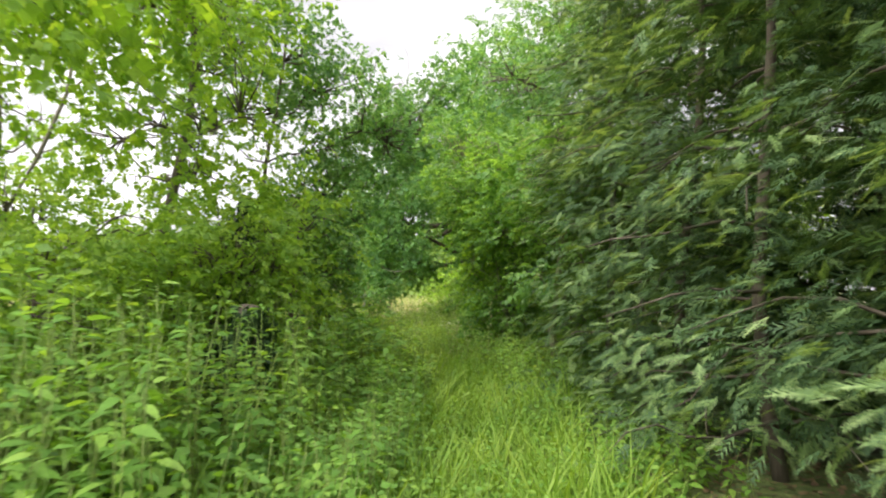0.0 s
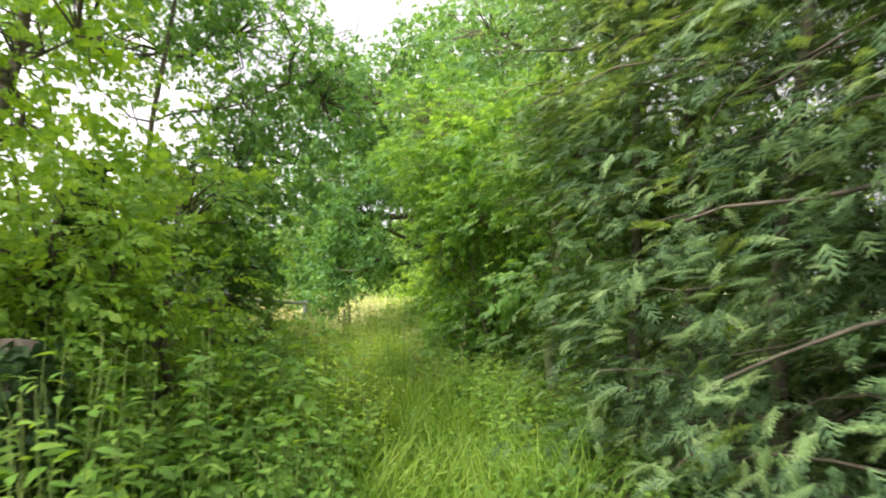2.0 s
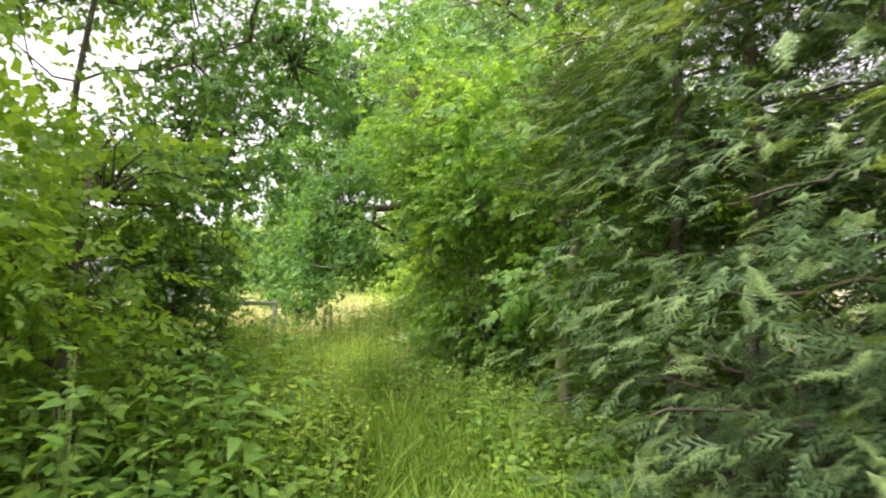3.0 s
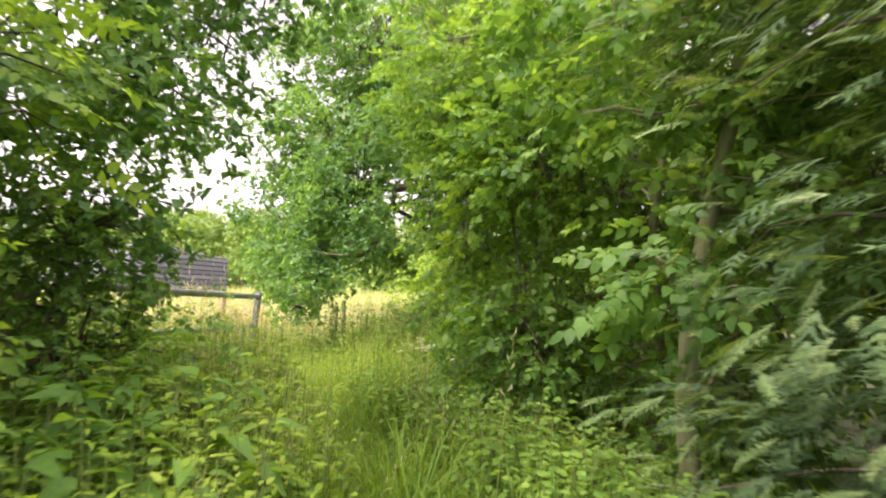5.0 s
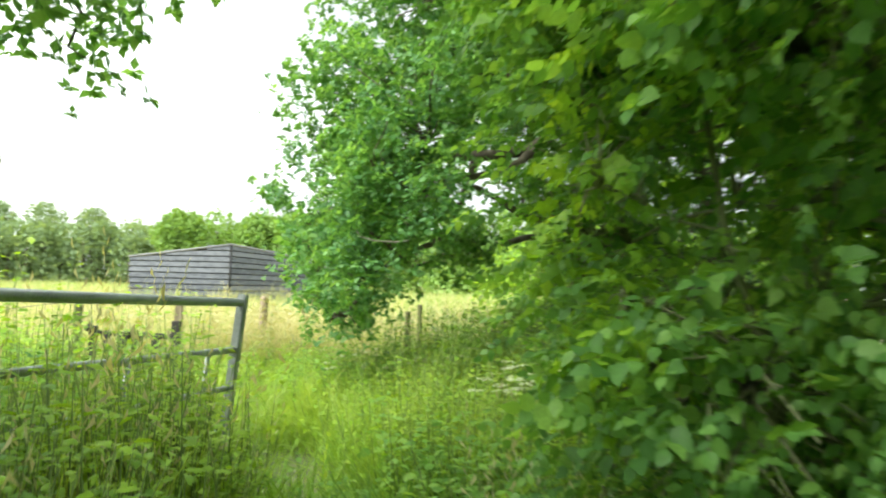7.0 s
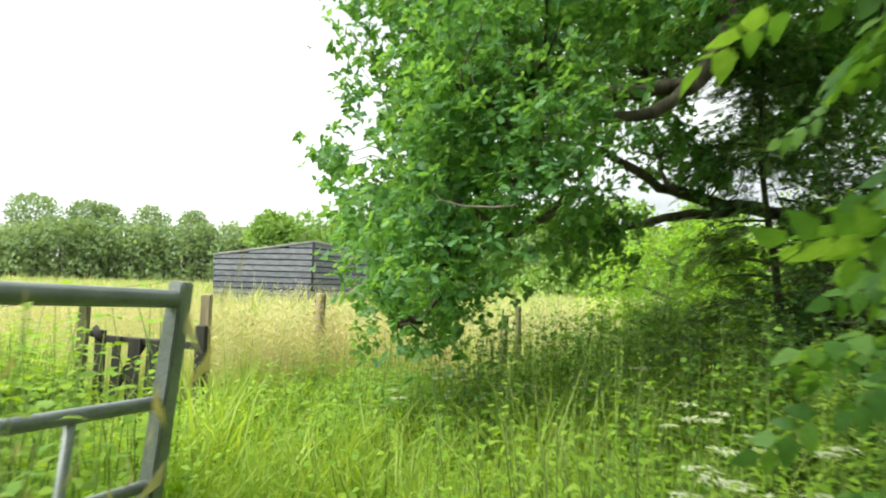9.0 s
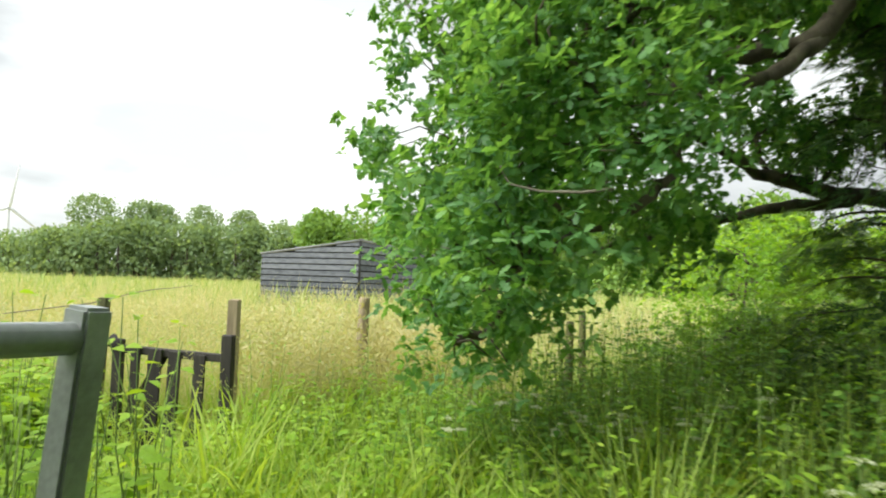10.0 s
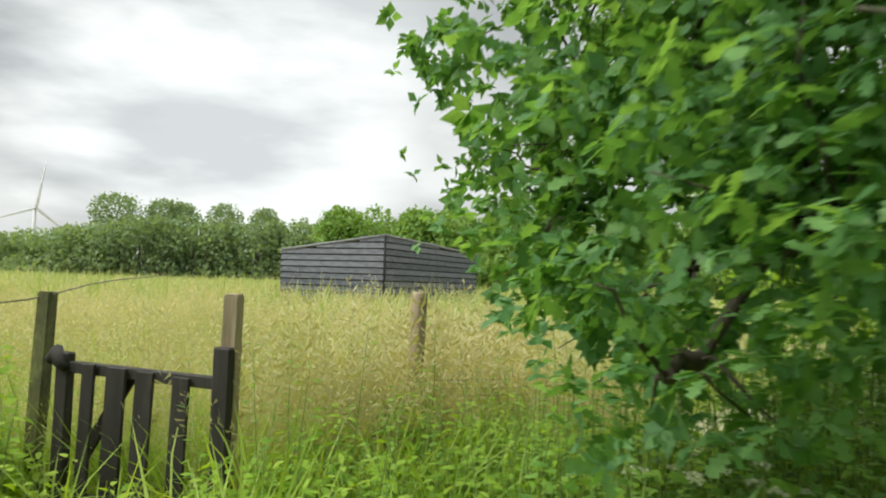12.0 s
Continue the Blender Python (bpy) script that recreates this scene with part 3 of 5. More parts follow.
def make_field_gate():
    tip, way = np.array((-2.24, 6.36, 0)), np.array((0.0, -1.0, 0))
    g = tagged(thing("field_gate", tip, math.degrees(math.atan2(way[1], way[0]))), "galvanised tubular steel field gate standing open in tall weeds", "gate")
    g.matrix_world = g.matrix_world @ pose(0, 0, 0, -5.0, -2.0, 0)
    length, top, low = 3.0, 1.39, 0.28
    for z, r in ((top, 0.026), (1.10, 0.019), (0.87, 0.017), (0.62, 0.017), (0.45, 0.017), (low, 0.022)):
        np_part("rail", *bar([(0.02, 0, z), (length * 0.5, 0, z - 0.004), (length, 0, z)], r, 10), M_GALV, g, smooth=True)
    for x, w in ((0.0, 0.032), (length, 0.032)):
        bm = bmesh.new()
        bmesh.ops.create_cube(bm, size=1)
        bmesh.ops.scale(bm, vec=(w * 1.6, w * 1.7, top - low + 0.10), verts=bm.verts)
        bmesh.ops.translate(bm, vec=(x, 0, (top + low) / 2), verts=bm.verts)
        bmesh.ops.bevel(bm, geom=bm.edges[:], offset=0.006, segments=2, affect="EDGES")
        part("end_post", bm, M_GALV, g)
    for x in (1.0, 2.0):
        np_part("upright", *bar([(x, 0.02, low), (x, 0.02, 1.1)], 0.014, 8), M_GALV, g, smooth=True)
    np_part("upright", *bar([(0.3, 0.0, low), (0.3, 0.0, 1.09)], 0.013, 8), M_GALV, g, smooth=True)
    np_part("brace", *bar([(0.1, 0.025, low), (length - 0.1, 0.025, 1.1)], 0.014, 8), M_GALV, g, smooth=True)
    p = tagged(thing("gate_post", (-2.24, 6.36 - 3.16, 0)), "weathered round timber hanging post of the field gate", "post")
    np_part("shaft", *bar([(0, 0, -0.1), (0, 0, 0.8), (0.01, 0, 1.48), (0.01, 0, 1.5)], [0.085, 0.085, 0.082, 0.07], 12), M_POST, p, smooth=True)


make_field_gate()


# ---- fence posts, wicket gate ----
def square_post(name, label, x, y, top, w, material, lean=(0, 0), turn=20):
    ob = tagged(thing(name, (x, y, 0), turn), label, "post", "fence posts")
    bm = bmesh.new()
    bmesh.ops.create_cube(bm, size=1)
    bmesh.ops.scale(bm, vec=(w, w * 0.95, top + 0.1), verts=bm.verts)
    bmesh.ops.translate(bm, vec=(0, 0, (top - 0.1) / 2), verts=bm.verts)
    bmesh.ops.subdivide_edges(bm, edges=[e for e in bm.edges if abs(e.verts[0].co.z - e.verts[1].co.z) > 0.5], cuts=5)
    for v in bm.verts:
        v.co.x += lean[0] * v.co.z + 0.006 * noise.noise(v.co * 5)
        v.co.y += lean[1] * v.co.z + 0.006 * noise.noise(v.co * 5 + Vector((9, 0, 0)))
        if v.co.z > top - 0.05:
            v.co.z += 0.012 * noise.noise(v.co * 30)
    bmesh.ops.bevel(bm, geom=[e for e in bm.edges if len(e.link_faces) == 2 and e.calc_face_angle() > 0.6], offset=0.007, segments=2, affect="EDGES")
    part("shaft", bm, material, ob)
    return ob


def round_post(label, x, y, top, r, material, lean=(0, 0)):
    ob = tagged(thing("fence_post", (x, y, 0)), label, "post", "fence posts")
    zs = np.array((-0.1, 0.3, 0.7, top - 0.02, top))
    np_part("shaft", *bar([(lean[0] * z, lean[1] * z, z) for z in zs], [r, r * 1.02, r * 0.97, r * 0.96, r * 0.85], 12), material, ob, smooth=True)
    return ob


POST_A, POST_B = (-6.16, 9.68), (-4.92, 9.92)
square_post("gate_post", "mossy leaning timber post beside the wicket gate", *POST_A, 1.27, 0.085, M_MOSSPOST, (0.02, 0.01))
square_post("gate_post", "pale weathered timber post that the wicket gate shuts against", *POST_B, 1.30, 0.088, M_POST, (0.01, 0.0))
round_post("round weathered fence post with wire netting at its foot", -4.45, 11.15, 1.33, 0.055, M_POST, (0.03, 0.0))
round_post("thin weathered fence post in the brambles", -2.92, 13.23, 1.10, 0.05, M_MOSSPOST, (0.02, 0))
round_post("thin weathered fence post in the brambles", -3.06, 14.76, 1.18, 0.05, M_MOSSPOST, (-0.02, 0))


def plank(parent, name, a, b, w, t, material, label=""):
    """A board from a to b, w wide across and t thick."""
    a, b = Vector(a), Vector(b)
    long = (b - a).length
    bm = bmesh.new()
    bmesh.ops.create_cube(bm, size=1)
    bmesh.ops.scale(bm, vec=(w, t, long), verts=bm.verts)
    bmesh.ops.bevel(bm, geom=bm.edges[:], offset=min(w, t) * 0.14, segments=1, affect="EDGES")
    d = (b - a).normalized()
    side = Vector((0, 1, 0))
    x = side.cross(d).normalized()
    m = Matrix((x, d.cross(x), d)).transposed().to_4x4()
    m.translation = (a + b) / 2
    bmesh.ops.transform(bm, matrix=m, verts=bm.verts)
    for v in bm.verts:
        v.co += Vector((noise.noise(v.co * 4 + Vector((a.x * 9, 0, 0))), 0, noise.noise(v.co * 4 + Vector((0, 7, a.x))))) * 0.006
    return part(name, bm, material, parent, label)


def make_wicket():
    dx, dy = POST_B[0] - POST_A[0], POST_B[1] - POST_A[1]
    g = tagged(thing("wicket_gate", (POST_A[0] + 0.235, POST_A[1] - 0.035, 0), math.degrees(math.atan2(dy, dx))), "dark stained wooden picket gate, old and sagging, in long grass", "gate")
    w = 1.09
    plank(g, "stile", (w - 0.03, 0, 0.04), (w - 0.03, 0, 1.02), 0.10, 0.06, M_DARKWOOD)
    plank(g, "stile", (0.05, 0, 0.06), (0.05, 0, 0.94), 0.09, 0.06, M_DARKWOOD)
    plank(g, "rail", (0.0, 0.0, 0.86), (w - 0.07, 0.0, 0.83), 0.065, 0.045, M_DARKWOOD)
    plank(g, "rail", (0.0, 0.0, 0.13), (w - 0.07, 0.0, 0.11), 0.07, 0.045, M_DARKWOOD)
    for i, x in enumerate((0.24, 0.42, 0.60, 0.83)):
        plank(g, "picket", (x - 0.01, -0.04, 0.08), (x + 0.01, -0.04, 0.885 - 0.01 * i), (0.08, 0.12, 0.11, 0.10)[i], 0.022, M_DARKWOOD)
    plank(g, "brace", (0.14, 0.035, 0.30), (0.47, 0.035, 0.83), 0.07, 0.025, M_DARKWOOD)
    np_part("hinge", *bar([(-0.03, -0.03, 0.89), (0.02, -0.04, 0.94), (0.05, -0.04, 0.88), (0.09, -0.04, 0.85)], [0.03, 0.045, 0.035, 0.02], 8), M_DARKWOOD, g, "dark iron hinge")


make_wicket()


# ---- board shed in the meadow ----
def make_shed():
    corner = np.array((-16.45, 31.0))
    yaw = 26.5
    s = tagged(thing("field_shed", (*corner, 0), yaw), "long black board-clad field shelter with a pale roof edge", "shed")
    front, side = np.array((0.43, 0.90)), np.array((-0.90, 0.43))
    ln, ls = 10.5, 5.4
    z_near, z_left, z_right = 3.28, 2.62, 2.98
    rows = 12

    def wall(way, long, z_end, away):
        bm = bmesh.new()
        w = Vector((*way, 0))
        out = Vector((*away, 0))
        vs = [bm.verts.new(p) for p in (out * -0.12, w * long - out * 0.12, w * long - out * 0.12 + Vector((0, 0, z_end - 0.08)), Vector((0, 0, z_near - 0.08)) - out * 0.12)]
        f = bm.faces.new(vs)
        ex = bmesh.ops.extrude_face_region(bm, geom=[f])
        bmesh.ops.translate(bm, vec=out * 0.06, verts=[g for g in ex["geom"] if isinstance(g, bmesh.types.BMVert)])
        me = bpy.data.meshes.new("wall")
        bm.to_mesh(me)
        bm.free()
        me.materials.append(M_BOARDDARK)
        ob = new("wall", me)
        ob.parent = s
        for i in range(rows):
            z0 = i * z_near / rows
            # the top boards stop where the falling roof edge cuts them
            if z0 > z_end - 0.05:
                run = long * max(0.08, (z_near - z0 - 0.12) / max(0.05, z_near - z_end))
            else:
                run = long
            run = min(run, long)
            h = z_near / rows - 0.045
            b = bmesh.new()
            bmesh.ops.create_cube(b, size=1)
            bmesh.ops.scale(b, vec=(run, 0.025, h), verts=b.verts)
            bmesh.ops.bevel(b, geom=b.edges[:], offset=0.006, segments=1, affect="EDGES")
            m = Matrix((w, w.cross(Vector((0, 0, 1))) * -1, Vector((0, 0, 1)))).transposed().to_4x4()
            m.translation = w * run / 2 + out * 0.0 + Vector((0, 0, z0 + h / 2 + 0.02))
            bmesh.ops.rotate(b, cent=(0, 0, 0), matrix=Matrix.Rotation(radians(-9 if out.dot(w.cross(Vector((0, 0, 1)))) > 0 else 9), 3, "X"), verts=b.verts)
            bmesh.ops.transform(b, matrix=m, verts=b.verts)
            part("board", b, M_BOARD, ob)
        a, e = Vector((0, 0, z_near + 0.03)) - w * 0.06, w * (long + 0.05) + Vector((0, 0, z_end + 0.03))
        np_part("capping", *bar([a + out * 0.02, (a + e) / 2 + out * 0.02, e + out * 0.02], 0.045, 6), M_CAP, s)

    fw, sw = Vector(front), Vector(side)
    wall(fw, ln, z_right, -sw)
    wall(sw, ls, z_left, -fw)
    wallpost = bar([(0, 0, 0), (0, 0, z_near + 0.08)], 0.06, 6)
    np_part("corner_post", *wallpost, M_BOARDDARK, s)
    bm = bmesh.new()
    f3, s3 = Vector((*fw, 0)), Vector((*sw, 0))
    zs = (z_near - 0.03, z_right - 0.03, z_right - 0.6, z_left - 0.03)
    q = [Vector((0, 0, zs[0])), f3 * ln + Vector((0, 0, zs[1])), f3 * ln + s3 * ls + Vector((0, 0, zs[2])), s3 * ls + Vector((0, 0, zs[3]))]
    bot = [bm.verts.new(p) for p in q]
    topv = [bm.verts.new(p + Vector((0, 0, 0.05))) for p in q]
    bm.faces.new(bot[::-1])
    bm.faces.new(topv)
    for i in range(4):
        bm.faces.new((bot[i], bot[(i + 1) % 4], topv[(i + 1) % 4], topv[i]))
    part("roof", bm, M_CAP, s)
    for a, b, za, zb in ((f3 * ln, f3 * ln + s3 * ls, zs[1], zs[2]), (s3 * ls, f3 * ln + s3 * ls, zs[3], zs[2])):
        bm = bmesh.new()
        vs = [bm.verts.new(p) for p in (a, b, b + Vector((0, 0, zb)), a + Vector((0, 0, za)))]
        ex = bmesh.ops.extrude_face_region(bm, geom=[bm.faces.new(vs)])
        bmesh.ops.translate(bm, vec=(a + b - f3 * ln - s3 * ls).normalized() * -0.08, verts=[g for g in ex["geom"] if isinstance(g, bmesh.types.BMVert)])
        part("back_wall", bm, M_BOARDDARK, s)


make_shed()


# ---- cypress hedge along the lane ----
def cypress(base, height, radius, seed, sprays, low=0.35, size=0.17, group="cypress hedge"):
    rng = np.random.RandomState(seed)
    ob = tagged(thing("cypress_tree", base), "tall dark green cypress with feathery drooping fronds", "tree", group)
    line = bend((0, 0, -0.05), (rng.normal(0, 0.1), rng.normal(0, 0.1), height), 9, 0.02, 0, rng)
    wood = []
    per = 26
    n = sprays // per
    vs, ways, ups, sz, far = [], [], [], [], []
    for _ in range(n):
        z = low + (height - low) * rng.uniform(0, 1) ** 1.1
        a = rng.uniform(0, 2 * np.pi)
        reach = radius * (1 - 0.6 * (z / height) ** 2) * rng.uniform(0.72, 1.10)
        d = np.array((math.cos(a), math.sin(a), 0))
        end = d * reach + (0, 0, z + rng.uniform(-0.15, 0.08))
        start = np.array((0, 0, z + 0.15)) + d * 0.05
        bough = bend(start, end, 6, 0.06, 0.10, rng)
        if rng.rand() < 0.15:
            wood.append(tube(bough, np.linspace(0.016, 0.003, 6), 4))
        t = rng.uniform(0.35, 1.05, per)
        far.append(t)
        k = np.array([[np.interp(q, np.linspace(0, 1, 6), bough[:, i]) for i in range(3)] for q in t])
        side = np.cross(d, (0, 0, 1)) * rng.choice((-1, 1), per)[:, None]
        w = d * rng.uniform(0.3, 1.1, per)[:, None] + side * rng.uniform(0.0, 0.9, per)[:, None]
        w[:, 2] += rng.uniform(-0.55, 0.12, per)
        vs.append(k + rng.normal(0, (0.09, 0.09, 0.05), (per, 3)))
        ways.append(w)
        ups.append(np.array((0, 0, 1.0)) + rng.normal(0, 0.35, (per, 3)) + d * 0.3)
        sz.append(size * rng.uniform(0.55, 1.3, per))
    np_part("trunk", *tube(line, np.linspace(0.06, 0.015, 9), 8), M_BARK, ob, smooth=True)
    tagged(np_part("branchwork", *join(wood), M_BARK, ob, smooth=True), kind="stuff")
    ways, ups, sz, vs, outer = (np.concatenate(q) for q in (ways, ups, sz, vs, far))
    young = (outer > 0.76) & (rng.uniform(0, 1, len(outer)) < 0.6)        # fresh growth at the bough ends, the light it catches put into its colour
    sz[young] *= 0.9
    for name, keep, material, shape in (("foliage", ~young, M_CYPRESS, SPRAY), ("lit_fresh_growth", young, M_CYPTIP, SPRAY_FINE)):
        np_part(name, *scatter(shape, frames(ways[keep], ups[keep]), sz[keep], vs[keep]), material, ob)


for i, (x, y, h, r, n, low) in enumerate(((3.0, -5.4, 6.4, 1.45, 4200, 0.95), (2.8, -3.9, 6.4, 1.40, 6000, 0.8), (2.6, -2.4, 6.4, 1.35, 6400, 0.8),
                                          (2.38, -0.9, 6.4, 1.35, 7000, 0.4), (2.15, 0.5, 6.2, 1.30, 7600, 0.15), (2.05, 1.8, 5.0, 1.5, 8000, 0.25), (1.72, 2.5, 6.0, 1.26, 4600, 2.0), (2.0, 4.5, 6.4, 0.85, 2600, 0.2))):
    cypress((x, y, 0), h, r, 20 + i, n, low)
for i, (x, y) in enumerate(((4.9, -5.0), (4.6, -3.2), (4.4, -0.9), (4.3, 1.3), (4.2, 3.4))):
    cypress((x, y, 0), 8.0, 1.8, 40 + i, 3600, 0.4, 0.62)
cypress((0.1, 12.1, 0), 3.9, 1.25, 47, 3800, 0.3, 0.22, "")

# ---- hazel thicket on the same side, further on ----
broadleaf("hazel_bush", "bright green hazel with a pale slim trunk and broad leaves", "bush", (1.28, 3.28, 0), (1.26, 3.25, 3.6),
          [((0.98, 2.95, 1.62), (0.26, 0.3, 0.10)), ((1.2, 3.6, 3.0), (0.9, 0.8, 0.8)), ((1.8, 4.4, 1.0), (0.6, 0.6, 0.7)), ((1.9, 3.4, 2.2), (0.8, 0.8, 1.0))],
          560, 4, 0.22, HAZEL_SHOOT, M_HAZEL, M_BARKGREEN, 51, 0.06, 0.12, group="hazel thicket")
broadleaf("hazel_bush", "bright green hazel bush arching over the lane", "bush", (1.5, 5.2, 0), (1.2, 5.0, 4.2),
          [((0.5, 4.8, 2.4), (0.6, 0.7, 0.6)), ((0.5, 5.2, 1.1), (0.6, 0.7, 0.7)), ((0.3, 5.5, 3.4), (0.9, 1.0, 0.8)), ((1.7, 6.4, 2.2), (1.0, 0.8, 1.2)), ((-0.1, 6.4, 3.9), (0.9, 0.8, 0.8)), ((-0.22, 6.55, 1.5), (0.14, 0.15, 0.1)), ((0.2, 6.6, 1.2), (0.4, 0.4, 0.4)), ((0.1, 6.1, 2.2), (0.5, 0.5, 0.7)), ((0.0, 5.9, 3.0), (0.5, 0.5, 0.5))],
          1900, 4, 0.175, HAZEL_SHOOT, M_HAZEL, M_BARKGREEN, 52, 0.05, 0.13, near=(5.0, HAZEL_NEAR), group="hazel thicket")
broadleaf("sycamore_sapling", "young sycamore holding broad lime-green leaves over the lane", "bush", (0.55, 5.1, 0), (0.35, 5.0, 2.6),
          [((0.0, 4.9, 1.9), (0.14, 0.22, 0.32)), ((0.28, 4.65, 2.35), (0.3, 0.25, 0.25)), ((0.1, 4.95, 1.4), (0.15, 0.2, 0.22)), ((0.15, 5.0, 2.75), (0.3, 0.3, 0.2))],
          110, 2, 0.17, MAPLE_SHOOT, M_MAPLE, M_BARKGREEN, 57, 0.02, 0.07, hollow=0.2, gaps=0.2, every=1, twig=0.004)
broadleaf("hazel_bush", "shaded hazel bush in the back of the thicket", "bush", (2.7, 6.8, 0), (2.5, 7.0, 4.4),
          [((1.9, 6.6, 1.2), (1.0, 1.0, 1.1)), ((2.2, 7.4, 2.9), (1.3, 1.2, 1.1)), ((3.4, 6.2, 3.0), (1.3, 1.4, 1.5)), ((2.6, 8.4, 1.4), (1.2, 1.2, 1.3)), ((2.4, 4.9, 1.6), (0.9, 0.9, 1.5))],
          1100, 4, 0.24, HAZEL_SHOOT, M_HEDGE, M_BARKGREEN, 53, 0.05, 0.15, group="hazel thicket")

# ---- the oak by the meadow ----
OAK_BOUGHS = [([(1.6, 13.1, 5.4), (0.6, 12.3, 5.0), (-0.3, 11.6, 4.32), (-0.37, 11.3, 3.9), (-0.64, 10.9, 3.29), (-1.09, 10.6, 3.15), (-1.65, 10.4, 3.09), (-1.96, 10.2, 2.99), (-2.8, 10.3, 2.75)], 0.13, 0.03),
              ([(-1.35, 10.5, 3.13), (-1.47, 10.3, 2.64), (-1.56, 10.1, 2.23), (-1.72, 9.9, 2.01), (-2.2, 9.6, 1.75), (-2.5, 9.25, 1.2)], 0.05, 0.018),
              ([(-0.64, 10.9, 3.29), (-1.0, 10.4, 2.9), (-1.5, 9.7, 2.7), (-1.9, 9.1, 2.2)], 0.06, 0.02),
              ([(1.85, 13.35, 2.0), (0.9, 13.2, 2.3), (0.36, 13.0, 2.35), (-0.44, 12.6, 2.46), (-1.02, 12.4, 2.61), (-1.39, 12.2, 2.88), (-1.96, 11.9, 3.13)], 0.11, 0.03),
              ([(-0.18, 12.75, 2.38), (-0.91, 12.6, 2.29), (-1.46, 12.6, 2.15), (-2.09, 12.5, 2.02), (-2.6, 12.2, 1.8)], 0.06, 0.02),
              ([(-0.37, 11.3, 3.9), (-0.9, 11.2, 4.3), (-1.7, 11.1, 4.4), (-2.6, 11.0, 4.3)], 0.07, 0.025),
              ([(1.6, 13.1, 4.6), (1.3, 12.0, 4.2), (0.9, 11.0, 3.9), (0.2, 10.0, 4.1)], 0.10, 0.03)]
oak = broadleaf("oak_tree", "spreading oak with low lobed-leaved boughs over the fence", "tree", (1.9, 13.4, 0), (1.5, 13.0, 7.5),
          [((-3.0, 10.7, 2.8), (1.35, 1.2, 1.0)), ((-2.6, 10.6, 3.9), (1.5, 1.3, 0.9)), ((-2.1, 11.4, 5.7), (1.7, 1.8, 1.5)), ((-2.6, 9.7, 2.2), (0.8, 0.8, 0.7)), ((-2.75, 10.1, 1.5), (0.7, 0.7, 0.45)),
           ((-2.25, 8.85, 1.7), (0.45, 0.45, 0.5)), ((-2.5, 9.1, 1.25), (0.4, 0.5, 0.3)), ((-1.7, 9.0, 2.35), (0.75, 0.5, 0.55)), ((-1.9, 9.4, 3.1), (0.9, 0.8, 0.6)), ((-0.7, 9.3, 3.8), (1.2, 0.9, 0.7)),
           ((0.2, 9.7, 4.9), (1.6, 1.5, 1.1)), ((0.2, 12.5, 7.0), (2.4, 2.4, 1.5)), ((2.6, 11.0, 5.0), (1.7, 1.6, 1.5)), ((-1.4, 13.6, 4.8), (1.6, 1.6, 1.4)), ((1.6, 15.0, 5.5), (2.0, 2.0, 1.6)),
           ((-0.6, 11.5, 4.2), (1.3, 1.0, 0.5)), ((-1.9, 12.2, 2.1), (0.8, 0.7, 0.5)), ((-0.8, 12.6, 2.9), (0.8, 0.8, 0.4)), ((-3.3, 10.5, 1.95), (0.7, 0.7, 0.5)), ((-2.1, 9.0, 2.7), (0.5, 0.5, 0.5)), ((0.4, 12.2, 4.3), (1.3, 1.0, 0.8)), ((0.9, 13.6, 3.7), (1.3, 1.2, 0.8))],
          5600, 6, 0.076, OAK_TUFT, M_OAK, M_BARK, 61, 0.22, 0.09, hollow=0.25, gaps=0.47, grain=1.5, twig=0.006, every=5, near=(9.1, OAK_TUFT_NEAR), boughs=OAK_BOUGHS, taper=0.14)
np_part("dead_twig", *tube(np.array([(-2.24, 8.7, 2.11), (-2.22, 8.7, 2.04), (-2.18, 8.7, 1.98), (-2.03, 8.7, 1.94), (-1.83, 8.7, 1.93), (-1.69, 8.7, 1.94)]) - (1.9, 13.4, 0), [0.004, 0.005, 0.006, 0.007, 0.008, 0.009], 5), M_DEADWOOD, oak, "pale bare twig", smooth=True)
broadleaf("holly_bush", "dark evergreen bush in the shade of the oak", "bush", (1.3, 12.2, 0), (1.3, 12.2, 2.4),
          [((1.2, 12.1, 1.7), (1.2, 1.1, 1.4)), ((2.4, 12.3, 1.5), (1.2, 1.0, 1.4))], 520, 16, 0.07, LEAF_SMALL, M_HOLLY, M_BARK, 62, 0.05, 0.16, hollow=0.5, gaps=0.35)
broadleaf("holly_bush", "dark feathery evergreen bush behind the brambles", "bush", (0.9, 11.0, 0), (0.9, 11.0, 2.2),
          [((0.9, 11.0, 1.7), (0.9, 0.8, 1.1))], 240, 16, 0.07, LEAF_SMALL, M_HOLLY, M_BARK, 64, 0.05, 0.16, hollow=0.5, gaps=0.35)
for i, (x, y, h) in enumerate(((-1.1, 13.6, 1.5), (0.3, 13.0, 1.7), (1.6, 14.8, 1.8), (0.2, 15.6, 1.7))):
    broadleaf("bramble_thicket", "dense green bramble thicket under the oak boughs", "bush", (x, y, 0), (x, y, h * 0.7),
              [((x, y, h * 0.45), (1.0, 0.9, h * 0.42)), ((x + 0.3, y - 0.2, h * 0.75), (0.7, 0.7, h * 0.25))], 260, 3, 0.22, BUSH_SHOOT, M_BRAMBLE, M_BARK, 190 + i, 0.03, 0.15,
              hollow=0.5, gaps=0.3, every=4, group="brambles under the oak")
